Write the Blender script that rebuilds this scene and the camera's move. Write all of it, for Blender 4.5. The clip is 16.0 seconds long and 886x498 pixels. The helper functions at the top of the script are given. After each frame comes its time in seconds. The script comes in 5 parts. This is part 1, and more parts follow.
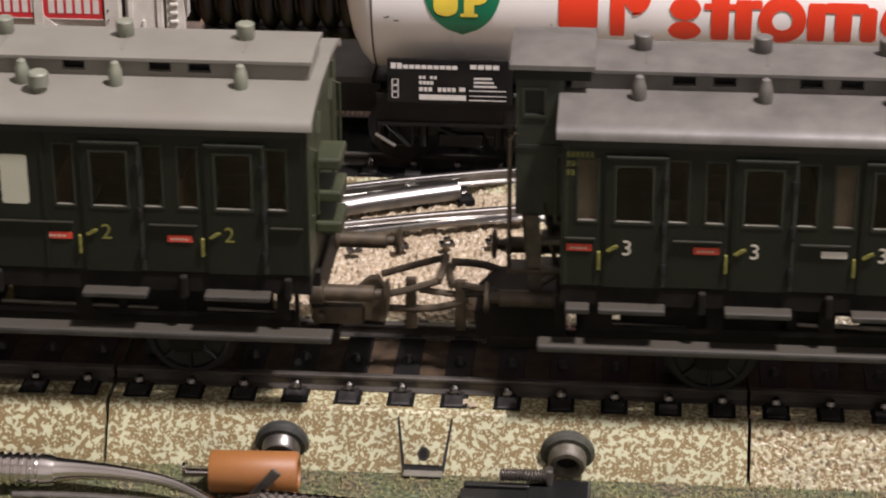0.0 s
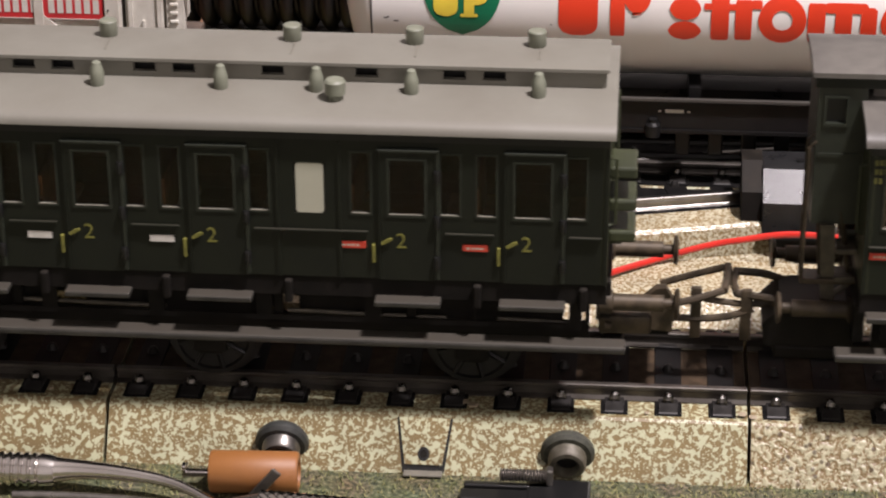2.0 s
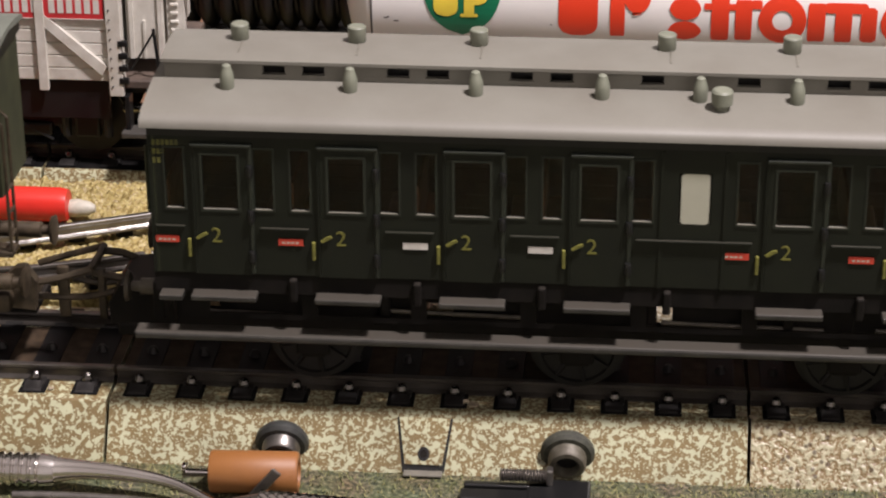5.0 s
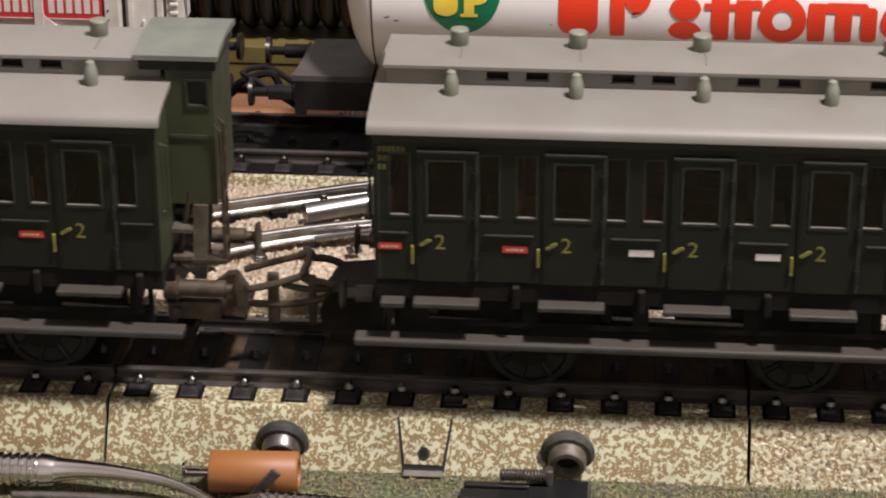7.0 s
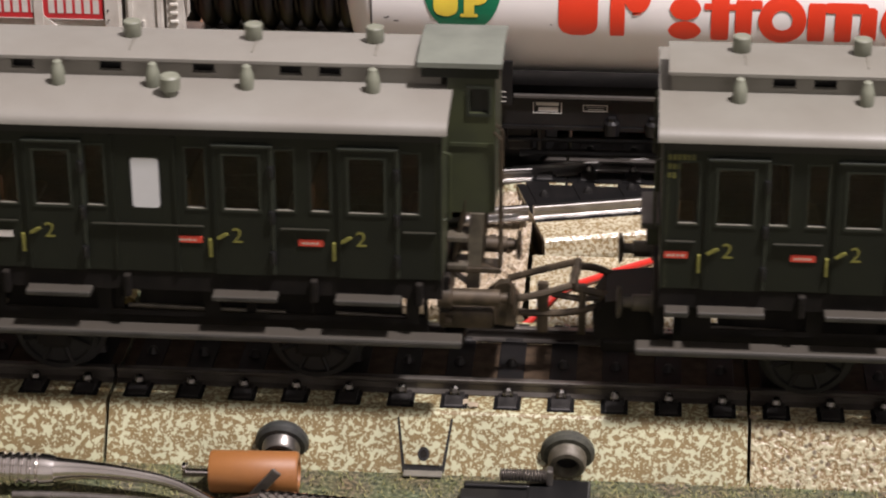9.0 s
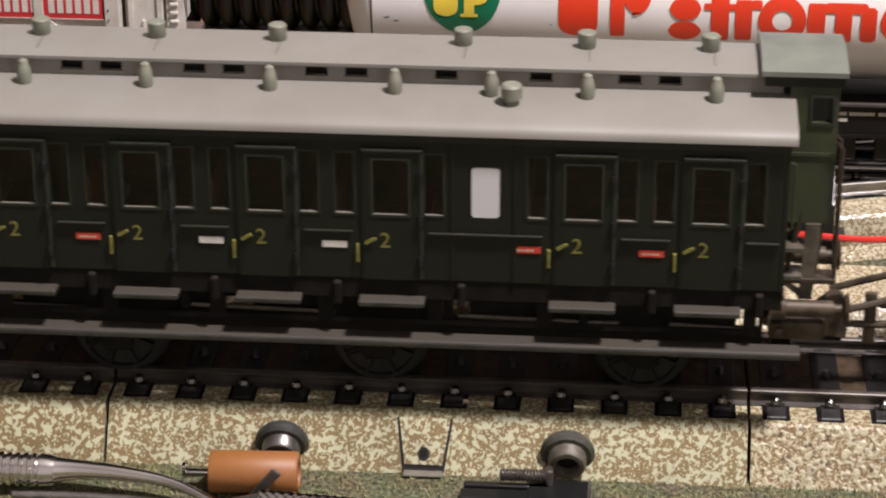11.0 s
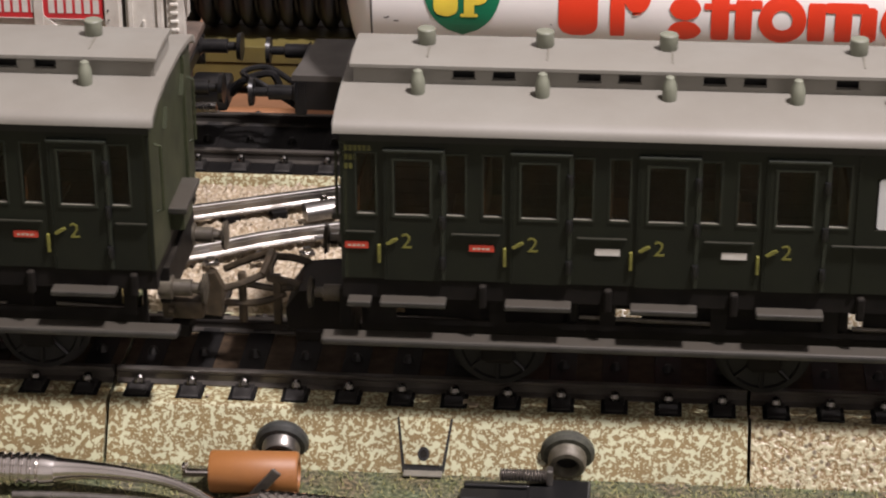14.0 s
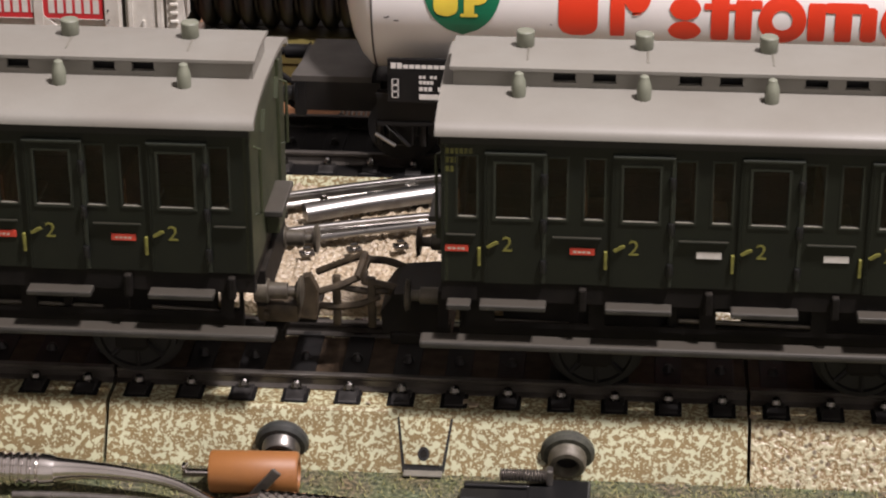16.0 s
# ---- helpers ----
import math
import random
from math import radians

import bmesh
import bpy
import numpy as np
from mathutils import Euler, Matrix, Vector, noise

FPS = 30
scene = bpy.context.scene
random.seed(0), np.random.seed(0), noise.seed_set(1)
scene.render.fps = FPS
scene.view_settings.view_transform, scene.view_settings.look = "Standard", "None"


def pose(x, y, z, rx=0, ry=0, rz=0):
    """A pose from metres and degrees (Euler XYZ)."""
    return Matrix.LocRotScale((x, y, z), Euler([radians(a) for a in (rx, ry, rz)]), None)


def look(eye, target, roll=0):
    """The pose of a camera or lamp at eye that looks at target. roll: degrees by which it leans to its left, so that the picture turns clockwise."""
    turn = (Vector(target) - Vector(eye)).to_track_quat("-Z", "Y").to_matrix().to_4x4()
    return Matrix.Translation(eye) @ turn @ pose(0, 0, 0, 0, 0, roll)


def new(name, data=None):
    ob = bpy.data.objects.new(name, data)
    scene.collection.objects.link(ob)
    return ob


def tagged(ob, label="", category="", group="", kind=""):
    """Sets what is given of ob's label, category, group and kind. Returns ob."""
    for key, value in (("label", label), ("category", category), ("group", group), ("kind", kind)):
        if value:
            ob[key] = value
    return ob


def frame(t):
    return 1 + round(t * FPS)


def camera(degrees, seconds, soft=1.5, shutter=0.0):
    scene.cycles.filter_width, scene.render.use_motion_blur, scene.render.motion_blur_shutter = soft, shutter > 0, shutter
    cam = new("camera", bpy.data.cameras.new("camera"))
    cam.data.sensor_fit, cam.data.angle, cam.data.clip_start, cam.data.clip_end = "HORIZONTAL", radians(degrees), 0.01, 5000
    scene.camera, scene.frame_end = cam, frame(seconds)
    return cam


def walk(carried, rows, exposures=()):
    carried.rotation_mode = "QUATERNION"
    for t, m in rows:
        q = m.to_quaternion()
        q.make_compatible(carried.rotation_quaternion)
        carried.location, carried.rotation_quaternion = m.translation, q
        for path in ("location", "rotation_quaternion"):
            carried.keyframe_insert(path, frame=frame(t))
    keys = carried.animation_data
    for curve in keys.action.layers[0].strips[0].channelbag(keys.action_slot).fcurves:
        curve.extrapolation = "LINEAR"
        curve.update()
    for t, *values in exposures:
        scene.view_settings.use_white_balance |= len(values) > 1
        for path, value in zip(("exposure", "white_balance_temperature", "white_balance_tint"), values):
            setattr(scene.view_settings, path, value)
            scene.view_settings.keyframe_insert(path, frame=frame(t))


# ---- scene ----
# A table-top railway, built in true size; all lengths below are in millimetres and scaled once.
MM = 0.001
cam = camera(20.85, 16.0, soft=2.1, shutter=0.6)
EYE = Vector((0.0, -307.6, 171.4)) * MM
AIM = Vector((-24.66, -10.19, 30.61)) * MM
walk(cam, [(0.0, look(EYE, AIM, -0.19)), (16.0, look(EYE, AIM, -0.19))], [(0.0, 0.0), (16.0, 0.0)])

# ---- light: a dim room under a hanging lamp, with an added fill lamp in front ----
world = bpy.data.worlds.new("room_world")
scene.world = world
world.use_nodes = True
world.node_tree.nodes["Background"].inputs[0].default_value = (1.0, 0.86, 0.70, 1)
world.node_tree.nodes["Background"].inputs[1].default_value = 0.10


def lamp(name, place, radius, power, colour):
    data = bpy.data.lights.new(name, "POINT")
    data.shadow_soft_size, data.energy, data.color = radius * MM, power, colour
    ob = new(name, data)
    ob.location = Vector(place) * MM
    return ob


lamp("ceiling_lamp", (245, -170, 760), 36, 53.0, (1.0, 0.90, 0.935))
# unseen fill, added to brighten the tank and other upright faces
lamp("fill_lamp", (620, -900, 560), 80, 3.8, (1.0, 0.90, 0.935))


# ---- materials ----
def material(name, colour, rough=0.6, metal=0.0, second=None, size=1.5, mix=0.5, bump=0.0, grain=0.25, spec=0.5, dust=0.0,
             contrast=0.18, coords="Object", emit=0.0):
    """colour to second in blotches of `size` mm, fine grain on top, bump in mm, dust on faces that look up."""
    m = bpy.data.materials.new(name)
    m.use_nodes = True
    t = m.node_tree
    n, link = t.nodes, t.links.new
    b = n["Principled BSDF"]
    b.inputs["Roughness"].default_value = rough
    b.inputs["Metallic"].default_value = metal
    b.inputs["Specular IOR Level"].default_value = spec
    tc = n.new("ShaderNodeTexCoord")
    big = n.new("ShaderNodeTexNoise")
    big.inputs["Scale"].default_value = 1.0 / (size * MM)
    big.inputs["Detail"].default_value = 4
    link(tc.outputs[coords], big.inputs["Vector"])
    ramp = n.new("ShaderNodeValToRGB")
    e = ramp.color_ramp.elements
    e[0].position, e[1].position = max(0, mix - contrast), min(1, mix + contrast)
    e[0].color = (*colour, 1)
    e[1].color = (*(second or [c * 0.75 for c in colour]), 1)
    link(big.outputs["Fac"], ramp.inputs["Fac"])
    fine = n.new("ShaderNodeTexNoise")
    fine.inputs["Scale"].default_value = 1.0 / (0.22 * MM)
    fine.inputs["Detail"].default_value = 3
    link(tc.outputs[coords], fine.inputs["Vector"])
    val = n.new("ShaderNodeMapRange")
    val.inputs["To Min"].default_value, val.inputs["To Max"].default_value = 1 - grain, 1 + grain
    link(fine.outputs["Fac"], val.inputs["Value"])
    mul = n.new("ShaderNodeVectorMath")
    mul.operation = "SCALE"
    link(ramp.outputs["Color"], mul.inputs[0])
    link(val.outputs["Result"], mul.inputs["Scale"])
    out = mul.outputs["Vector"]
    if dust:
        geo = n.new("ShaderNodeNewGeometry")
        sep = n.new("ShaderNodeSeparateXYZ")
        link(geo.outputs["Normal"], sep.inputs[0])
        up = n.new("ShaderNodeMapRange")
        up.inputs["From Min"].default_value, up.inputs["From Max"].default_value = 0.3, 1.0
        up.inputs["To Max"].default_value = dust
        link(sep.outputs["Z"], up.inputs["Value"])
        wear = n.new("ShaderNodeMath")
        wear.operation = "MULTIPLY"
        link(up.outputs["Result"], wear.inputs[0])
        link(big.outputs["Fac"], wear.inputs[1])
        mx = n.new("ShaderNodeMix")
        mx.data_type = "RGBA"
        link(wear.outputs[0], mx.inputs["Factor"])
        link(out, mx.inputs["A"])
        mx.inputs["B"].default_value = (0.36, 0.30, 0.22, 1)
        out = mx.outputs["Result"]
    link(out, b.inputs["Base Color"])
    if rough < 0.95:
        rr = n.new("ShaderNodeMapRange")
        rr.inputs["To Min"].default_value, rr.inputs["To Max"].default_value = max(0.03, rough - 0.12), min(1, rough + 0.12)
        link(big.outputs["Fac"], rr.inputs["Value"])
        link(rr.outputs["Result"], b.inputs["Roughness"])
    if bump:
        bp = n.new("ShaderNodeBump")
        bp.inputs["Distance"].default_value = bump * MM
        bp.inputs["Strength"].default_value = 0.6
        link(fine.outputs["Fac"], bp.inputs["Height"])
        link(bp.outputs["Normal"], b.inputs["Normal"])
    return m


def ballast_print(name, ground, blob, size=1.35, edge=0.03, mix=0.52, bump=0.0, rough=0.45, speck=0.0):
    """Printed tinplate ballast: pale worm-shaped blobs on ochre; with bump it is the embossed kind."""
    m = bpy.data.materials.new(name)
    m.use_nodes = True
    t = m.node_tree
    n, link = t.nodes, t.links.new
    b = n["Principled BSDF"]
    b.inputs["Roughness"].default_value = rough
    tc = n.new("ShaderNodeTexCoord")
    big = n.new("ShaderNodeTexNoise")
    big.inputs["Scale"].default_value = 1.0 / (size * MM)
    big.inputs["Detail"].default_value = 0.6
    big.inputs["Distortion"].default_value = 0.35
    link(tc.outputs["Object"], big.inputs["Vector"])
    ramp = n.new("ShaderNodeValToRGB")
    e = ramp.color_ramp.elements
    e[0].position, e[1].position = mix - edge, mix + edge
    e[0].color, e[1].color = (*ground, 1), (*blob, 1)
    wee = n.new("ShaderNodeTexNoise")
    wee.inputs["Scale"].default_value = 2.3 / (size * MM)
    wee.inputs["Detail"].default_value = 0.0
    link(tc.outputs["Object"], wee.inputs["Vector"])
    cut = n.new("ShaderNodeMath")
    cut.operation = "SUBTRACT"
    link(wee.outputs["Fac"], cut.inputs[0])
    cut.inputs[1].default_value = 0.10
    most = n.new("ShaderNodeMath")
    most.operation = "MAXIMUM"
    link(big.outputs["Fac"], most.inputs[0])
    link(cut.outputs[0], most.inputs[1])
    if bump:
        link(most.outputs[0], ramp.inputs["Fac"])
    else:
        # a second, slower noise bends the worms and leaves bare stretches of ochre between them
        slow = n.new("ShaderNodeTexNoise")
        slow.inputs["Scale"].default_value = 0.32 / (size * MM)
        link(tc.outputs["Object"], slow.inputs["Vector"])
        tip = n.new("ShaderNodeMath")
        tip.operation = "MULTIPLY_ADD"
        link(slow.outputs["Fac"], tip.inputs[0])
        tip.inputs[1].default_value, tip.inputs[2].default_value = 0.14, -0.07
        both = n.new("ShaderNodeMath")
        both.operation = "ADD"
        link(most.outputs[0], both.inputs[0])
        link(tip.outputs[0], both.inputs[1])
        link(both.outputs[0], ramp.inputs["Fac"])
    dirt = n.new("ShaderNodeTexNoise")
    dirt.inputs["Scale"].default_value = 1.0 / (9 * MM)
    dirt.inputs["Detail"].default_value = 6
    link(tc.outputs["Object"], dirt.inputs["Vector"])
    val = n.new("ShaderNodeMapRange")
    val.inputs["From Min"].default_value, val.inputs["From Max"].default_value = 0.3, 0.7
    val.inputs["To Min"].default_value, val.inputs["To Max"].default_value = 0.78, 1.1
    link(dirt.outputs["Fac"], val.inputs["Value"])
    mul = n.new("ShaderNodeVectorMath")
    mul.operation = "SCALE"
    link(ramp.outputs["Color"], mul.inputs[0])
    link(val.outputs["Result"], mul.inputs["Scale"])
    out = mul.outputs["Vector"]
    if speck:
        sp = n.new("ShaderNodeTexVoronoi")
        sp.inputs["Scale"].default_value = 1.0 / (1.6 * MM)
        link(tc.outputs["Object"], sp.inputs["Vector"])
        sr = n.new("ShaderNodeMapRange")
        sr.inputs["From Min"].default_value, sr.inputs["From Max"].default_value = 0.16, 0.26
        sr.inputs["To Min"].default_value, sr.inputs["To Max"].default_value = speck, 0.0
        link(sp.outputs["Distance"], sr.inputs["Value"])
        mx = n.new("ShaderNodeMix")
        mx.data_type = "RGBA"
        link(sr.outputs["Result"], mx.inputs["Factor"])
        link(out, mx.inputs["A"])
        mx.inputs["B"].default_value = (0.05, 0.03, 0.015, 1)
        out = mx.outputs["Result"]
    link(out, b.inputs["Base Color"])
    if bump:
        bp = n.new("ShaderNodeBump")
        bp.inputs["Distance"].default_value = bump * MM
        link(big.outputs["Fac"], bp.inputs["Height"])
        link(bp.outputs["Normal"], b.inputs["Normal"])
    return m


def glass(name, colour, rough=0.08):
    m = bpy.data.materials.new(name)
    m.use_nodes = True
    b = m.node_tree.nodes["Principled BSDF"]
    b.inputs["Base Color"].default_value = (*colour, 1)
    b.inputs["Roughness"].default_value = rough
    b.inputs["Transmission Weight"].default_value = 1.0
    b.inputs["IOR"].default_value = 1.3
    return m


GREEN = material("green_paint", (0.0102, 0.0122, 0.0078), 0.42, second=(0.0072, 0.0086, 0.0057), size=6, bump=0.01, grain=0.15, dust=0.10, spec=0.3)
GREEN_END = material("paler_green_paint", (0.034, 0.040, 0.017), 0.5, second=(0.022, 0.027, 0.0115), size=5, bump=0.02, grain=0.2)
ROOF = material("grey_roof_plastic", (0.205, 0.199, 0.172), 0.5, second=(0.178, 0.168, 0.142), size=14, bump=0.008, grain=0.08)
ROOF_B = material("dull_grey_roof_plastic", (0.178, 0.173, 0.145), 0.5, second=(0.152, 0.144, 0.118), size=11, bump=0.008, grain=0.08)
ROOF_DARK = material("sooty_roof_plastic", (0.135, 0.126, 0.110), 0.5, second=(0.065, 0.060, 0.053), size=5, bump=0.02, grain=0.2, contrast=0.3)
VENT = material("vent_grey_green", (0.185, 0.195, 0.145), 0.5, size=2, grain=0.1)
CABIN_ROOF = material("green_grey_roof", (0.145, 0.158, 0.128), 0.55, size=5, grain=0.1)
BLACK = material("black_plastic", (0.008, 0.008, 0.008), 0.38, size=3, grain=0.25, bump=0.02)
FRAME = material("dusty_black_frame", (0.006, 0.0055, 0.005), 0.55, second=(0.011, 0.0095, 0.008), size=3, grain=0.2, dust=0.05, spec=0.12)
STEP = material("dusty_grey_step", (0.042, 0.040, 0.034), 0.4, second=(0.015, 0.0145, 0.013), size=4, grain=0.25, dust=0.13, contrast=0.25)
BUFFER = material("worn_grey_buffer", (0.105, 0.092, 0.066), 0.45, second=(0.045, 0.038, 0.028), size=2, grain=0.2, metal=0.15)
COUPLER = material("browned_coupler", (0.026, 0.020, 0.012), 0.5, second=(0.075, 0.056, 0.034), size=2, grain=0.2, metal=0.3)
WHEEL = material("dark_wheel_steel", (0.010, 0.0095, 0.009), 0.5, size=2, metal=0.3)
INSIDE = material("brown_interior", (0.10, 0.048, 0.028), 0.5, second=(0.05, 0.025, 0.015), size=4, grain=0.2)
BENCH = material("varnished_bench", (0.24, 0.12, 0.05), 0.35, second=(0.13, 0.065, 0.028), size=2, grain=0.2)
PANE = glass("coach_pane", (0.75, 0.72, 0.66))
LEDGE = material("pale_sill", (0.17, 0.16, 0.13), 0.35, size=2)
BLIND = material("tan_blind", (0.16, 0.13, 0.10), 0.7, size=3)
WHITE_PANE = material("white_blind", (0.56, 0.57, 0.56), 0.35, second=(0.52, 0.53, 0.52), size=6, grain=0.03)
CREAM_PANE = material("yellowed_blind", (0.42, 0.42, 0.33), 0.4, second=(0.38, 0.375, 0.29), size=6, grain=0.04)
YELLOW = material("yellow_lettering", (0.175, 0.170, 0.036), 0.5, second=(0.11, 0.108, 0.024), size=1.0, grain=0.15)
CREAM = material("cream_lettering", (0.5, 0.47, 0.38), 0.5, size=1.0, grain=0.15)
RED = material("red_sign", (0.55, 0.055, 0.03), 0.5, second=(0.45, 0.045, 0.025), size=1.0, grain=0.1)
WHITE = material("white_print", (0.62, 0.60, 0.55), 0.5, second=(0.55, 0.53, 0.48), size=1.0, grain=0.1)
RAIL = material("rail_steel", (0.115, 0.105, 0.092), 0.34, second=(0.05, 0.043, 0.036), size=5, metal=0.6, grain=0.2)
RAIL_BRIGHT = material("bright_rail_steel", (0.40, 0.39, 0.37), 0.33, second=(0.24, 0.23, 0.215), size=4, metal=1.0, grain=0.1)
# on the rear track's bed strip this black stands for the wagons' shade
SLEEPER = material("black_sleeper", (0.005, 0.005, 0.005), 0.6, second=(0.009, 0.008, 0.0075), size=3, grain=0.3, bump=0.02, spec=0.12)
CLIP = material("bright_clip", (0.22, 0.21, 0.195), 0.26, size=1, metal=1.0)
BED = ballast_print("printed_ballast", (0.180, 0.132, 0.058), (0.42, 0.425, 0.28), size=0.68, mix=0.548, rough=0.4)
BED_OLD = ballast_print("coarse_printed_ballast", (0.170, 0.124, 0.055), (0.41, 0.415, 0.27), size=0.86, mix=0.56, rough=0.4)
BED_ROUGH = ballast_print("embossed_ballast", (0.180, 0.126, 0.056), (0.385, 0.36, 0.235), size=0.75, edge=0.06, bump=0.35, rough=0.42, speck=0.8)
STUD = material("dull_stud", (0.03, 0.028, 0.026), 0.45, size=1, metal=0.6)
CLIP_DARK = material("dark_clip", (0.016, 0.015, 0.014), 0.4, second=(0.03, 0.028, 0.026), size=1, metal=0.2, spec=0.3)
# darkened copy of the printed ballast, with the coaches' shade in its colour
BED_SHADED = ballast_print("shaded_printed_ballast", (0.12, 0.082, 0.042), (0.25, 0.215, 0.15), size=0.6, edge=0.08, rough=0.5, bump=0.15)
EDGE = material("worn_green_edge", (0.022, 0.026, 0.018), 0.4, second=(0.013, 0.016, 0.011), size=2, grain=0.15)
FADED = material("faded_yellow_print", (0.14, 0.14, 0.03), 0.5, second=(0.06, 0.06, 0.018), size=0.8, grain=0.2)
BED_BROWN = material("brown_bed_top", (0.060, 0.040, 0.024), 0.8, second=(0.026, 0.018, 0.011), size=2, grain=0.35, spec=0.15)


# ---- mesh helpers ----
def box(bm, x0, x1, y0, y1, z0, z1, bevel=0.0):
    v = [bm.verts.new((x, y, z)) for z in (z0, z1) for y in (y0, y1) for x in (x0, x1)]
    faces = [bm.faces.new([v[i] for i in f]) for f in ((0, 2, 3, 1), (4, 5, 7, 6), (0, 1, 5, 4), (2, 6, 7, 3), (0, 4, 6, 2), (1, 3, 7, 5))]
    if bevel:
        edges = list({e for f in faces for e in f.edges})
        bmesh.ops.bevel(bm, geom=edges, offset=bevel, segments=2, affect="EDGES", profile=0.5)
    return bm


def prism(bm, outline, lo, hi, axis="x"):
    """Extrudes a closed outline of (a, b) along an axis: x takes (y, z), y takes (x, z), z takes (x, y)."""
    put = {"x": lambda a, b, c: (c, a, b), "y": lambda a, b, c: (a, c, b), "z": lambda a, b, c: (a, b, c)}[axis]
    one = [bm.verts.new(put(a, b, lo)) for a, b in outline]
    two = [bm.verts.new(put(a, b, hi)) for a, b in outline]
    k = len(outline)
    for i in range(k):
        bm.faces.new((one[i], one[(i + 1) % k], two[(i + 1) % k], two[i]))
    bm.faces.new(one[::-1])
    bm.faces.new(two)
    return bm


def turned(bm, profile, at=(0, 0, 0), axis="z", seg=20):
    """A body of revolution; profile is (radius, height) along the axis."""
    put = {"z": lambda a, b, h: (a, b, h), "x": lambda a, b, h: (h, a, b), "y": lambda a, b, h: (a, h, b)}[axis]
    rings = []
    for r, h in profile:
        ring = []
        for i in range(seg):
            a = 2 * math.pi * i / seg
            p = put(r * math.cos(a), r * math.sin(a), h)
            ring.append(bm.verts.new([p[j] + at[j] for j in range(3)]))
        rings.append(ring)
    for a, b in zip(rings, rings[1:]):
        for i in range(seg):
            bm.faces.new((a[i], a[(i + 1) % seg], b[(i + 1) % seg], b[i]))
    bm.faces.new(rings[0][::-1])
    bm.faces.new(rings[-1])
    return bm


def tube(bm, path, radius, seg=8):
    """A round rod along a path of points."""
    pts = [Vector(p) for p in path]
    rings = []
    for i, p in enumerate(pts):
        d = (pts[min(i + 1, len(pts) - 1)] - pts[max(i - 1, 0)]).normalized()
        side = d.cross(Vector((0, 0, 1)))
        if side.length < 0.1:
            side = d.cross(Vector((0, 1, 0)))
        side.normalize()
        up = side.cross(d)
        r = radius[i] if isinstance(radius, (list, tuple)) else radius
        rings.append([bm.verts.new(p + r * (math.cos(2 * math.pi * k / seg) * side + math.sin(2 * math.pi * k / seg) * up)) for k in range(seg)])
    for a, b in zip(rings, rings[1:]):
        for k in range(seg):
            bm.faces.new((a[k], a[(k + 1) % seg], b[(k + 1) % seg], b[k]))
    bm.faces.new(rings[0][::-1])
    bm.faces.new(rings[-1])
    return bm


def smooth_path(points, n=8):
    """A rounded curve through the points."""
    p = [Vector(q) for q in points]
    p = [2 * p[0] - p[1]] + p + [2 * p[-1] - p[-2]]
    out = []
    for a, b, c, d in zip(p, p[1:], p[2:], p[3:]):
        for i in range(n):
            t = i / n
            out.append(0.5 * (2 * b + (c - a) * t + (2 * a - 5 * b + 4 * c - d) * t * t + (3 * b - a - 3 * c + d) * t ** 3))
    return out + [p[-2]]


def mesh_of(name, bm, mat, soft=False):
    bmesh.ops.recalc_face_normals(bm, faces=bm.faces)
    bmesh.ops.scale(bm, vec=(MM, MM, MM), verts=bm.verts)
    me = bpy.data.meshes.new(name)
    bm.to_mesh(me)
    bm.free()
    me.materials.append(mat)
    if soft:
        me.shade_smooth()
        me.set_sharp_from_angle(angle=radians(38))
    return me


def part(name, bm, mat, parent, label="", soft=False, at=None):
    ob = new(name, mesh_of(name, bm, mat, soft) if isinstance(bm, bmesh.types.BMesh) else bm)
    ob.parent = parent
    if at is not None:
        ob.location = Vector(at) * MM
    if label:
        ob["label"] = label
    return ob


def thing(name, label, category, m=None, group="", kind=""):
    ob = new(name)
    ob.empty_display_size = 0.01
    if m is not None:
        ob.matrix_world = m
    return tagged(ob, label, category, group, kind)


def mm(x, y, z, rx=0, ry=0, rz=0):
    return pose(x * MM, y * MM, z * MM, rx, ry, rz)


def B():
    return bmesh.new()


def glyph(text, height, mat, name="numeral"):
    """A flat raised character as a mesh, standing in the x-z plane and facing -y."""
    cu = bpy.data.curves.new(name, "FONT")
    cu.body, cu.size, cu.extrude, cu.align_x, cu.resolution_u = text, height * 1.37 * MM, 0.03 * MM, "CENTER", 3
    ob = bpy.data.objects.new(name, cu)
    me = bpy.data.meshes.new_from_object(ob)
    me.transform(Matrix.Rotation(radians(90), 4, "X"))
    me.materials.clear()
    me.materials.append(mat)
    bpy.data.objects.remove(ob)
    return me


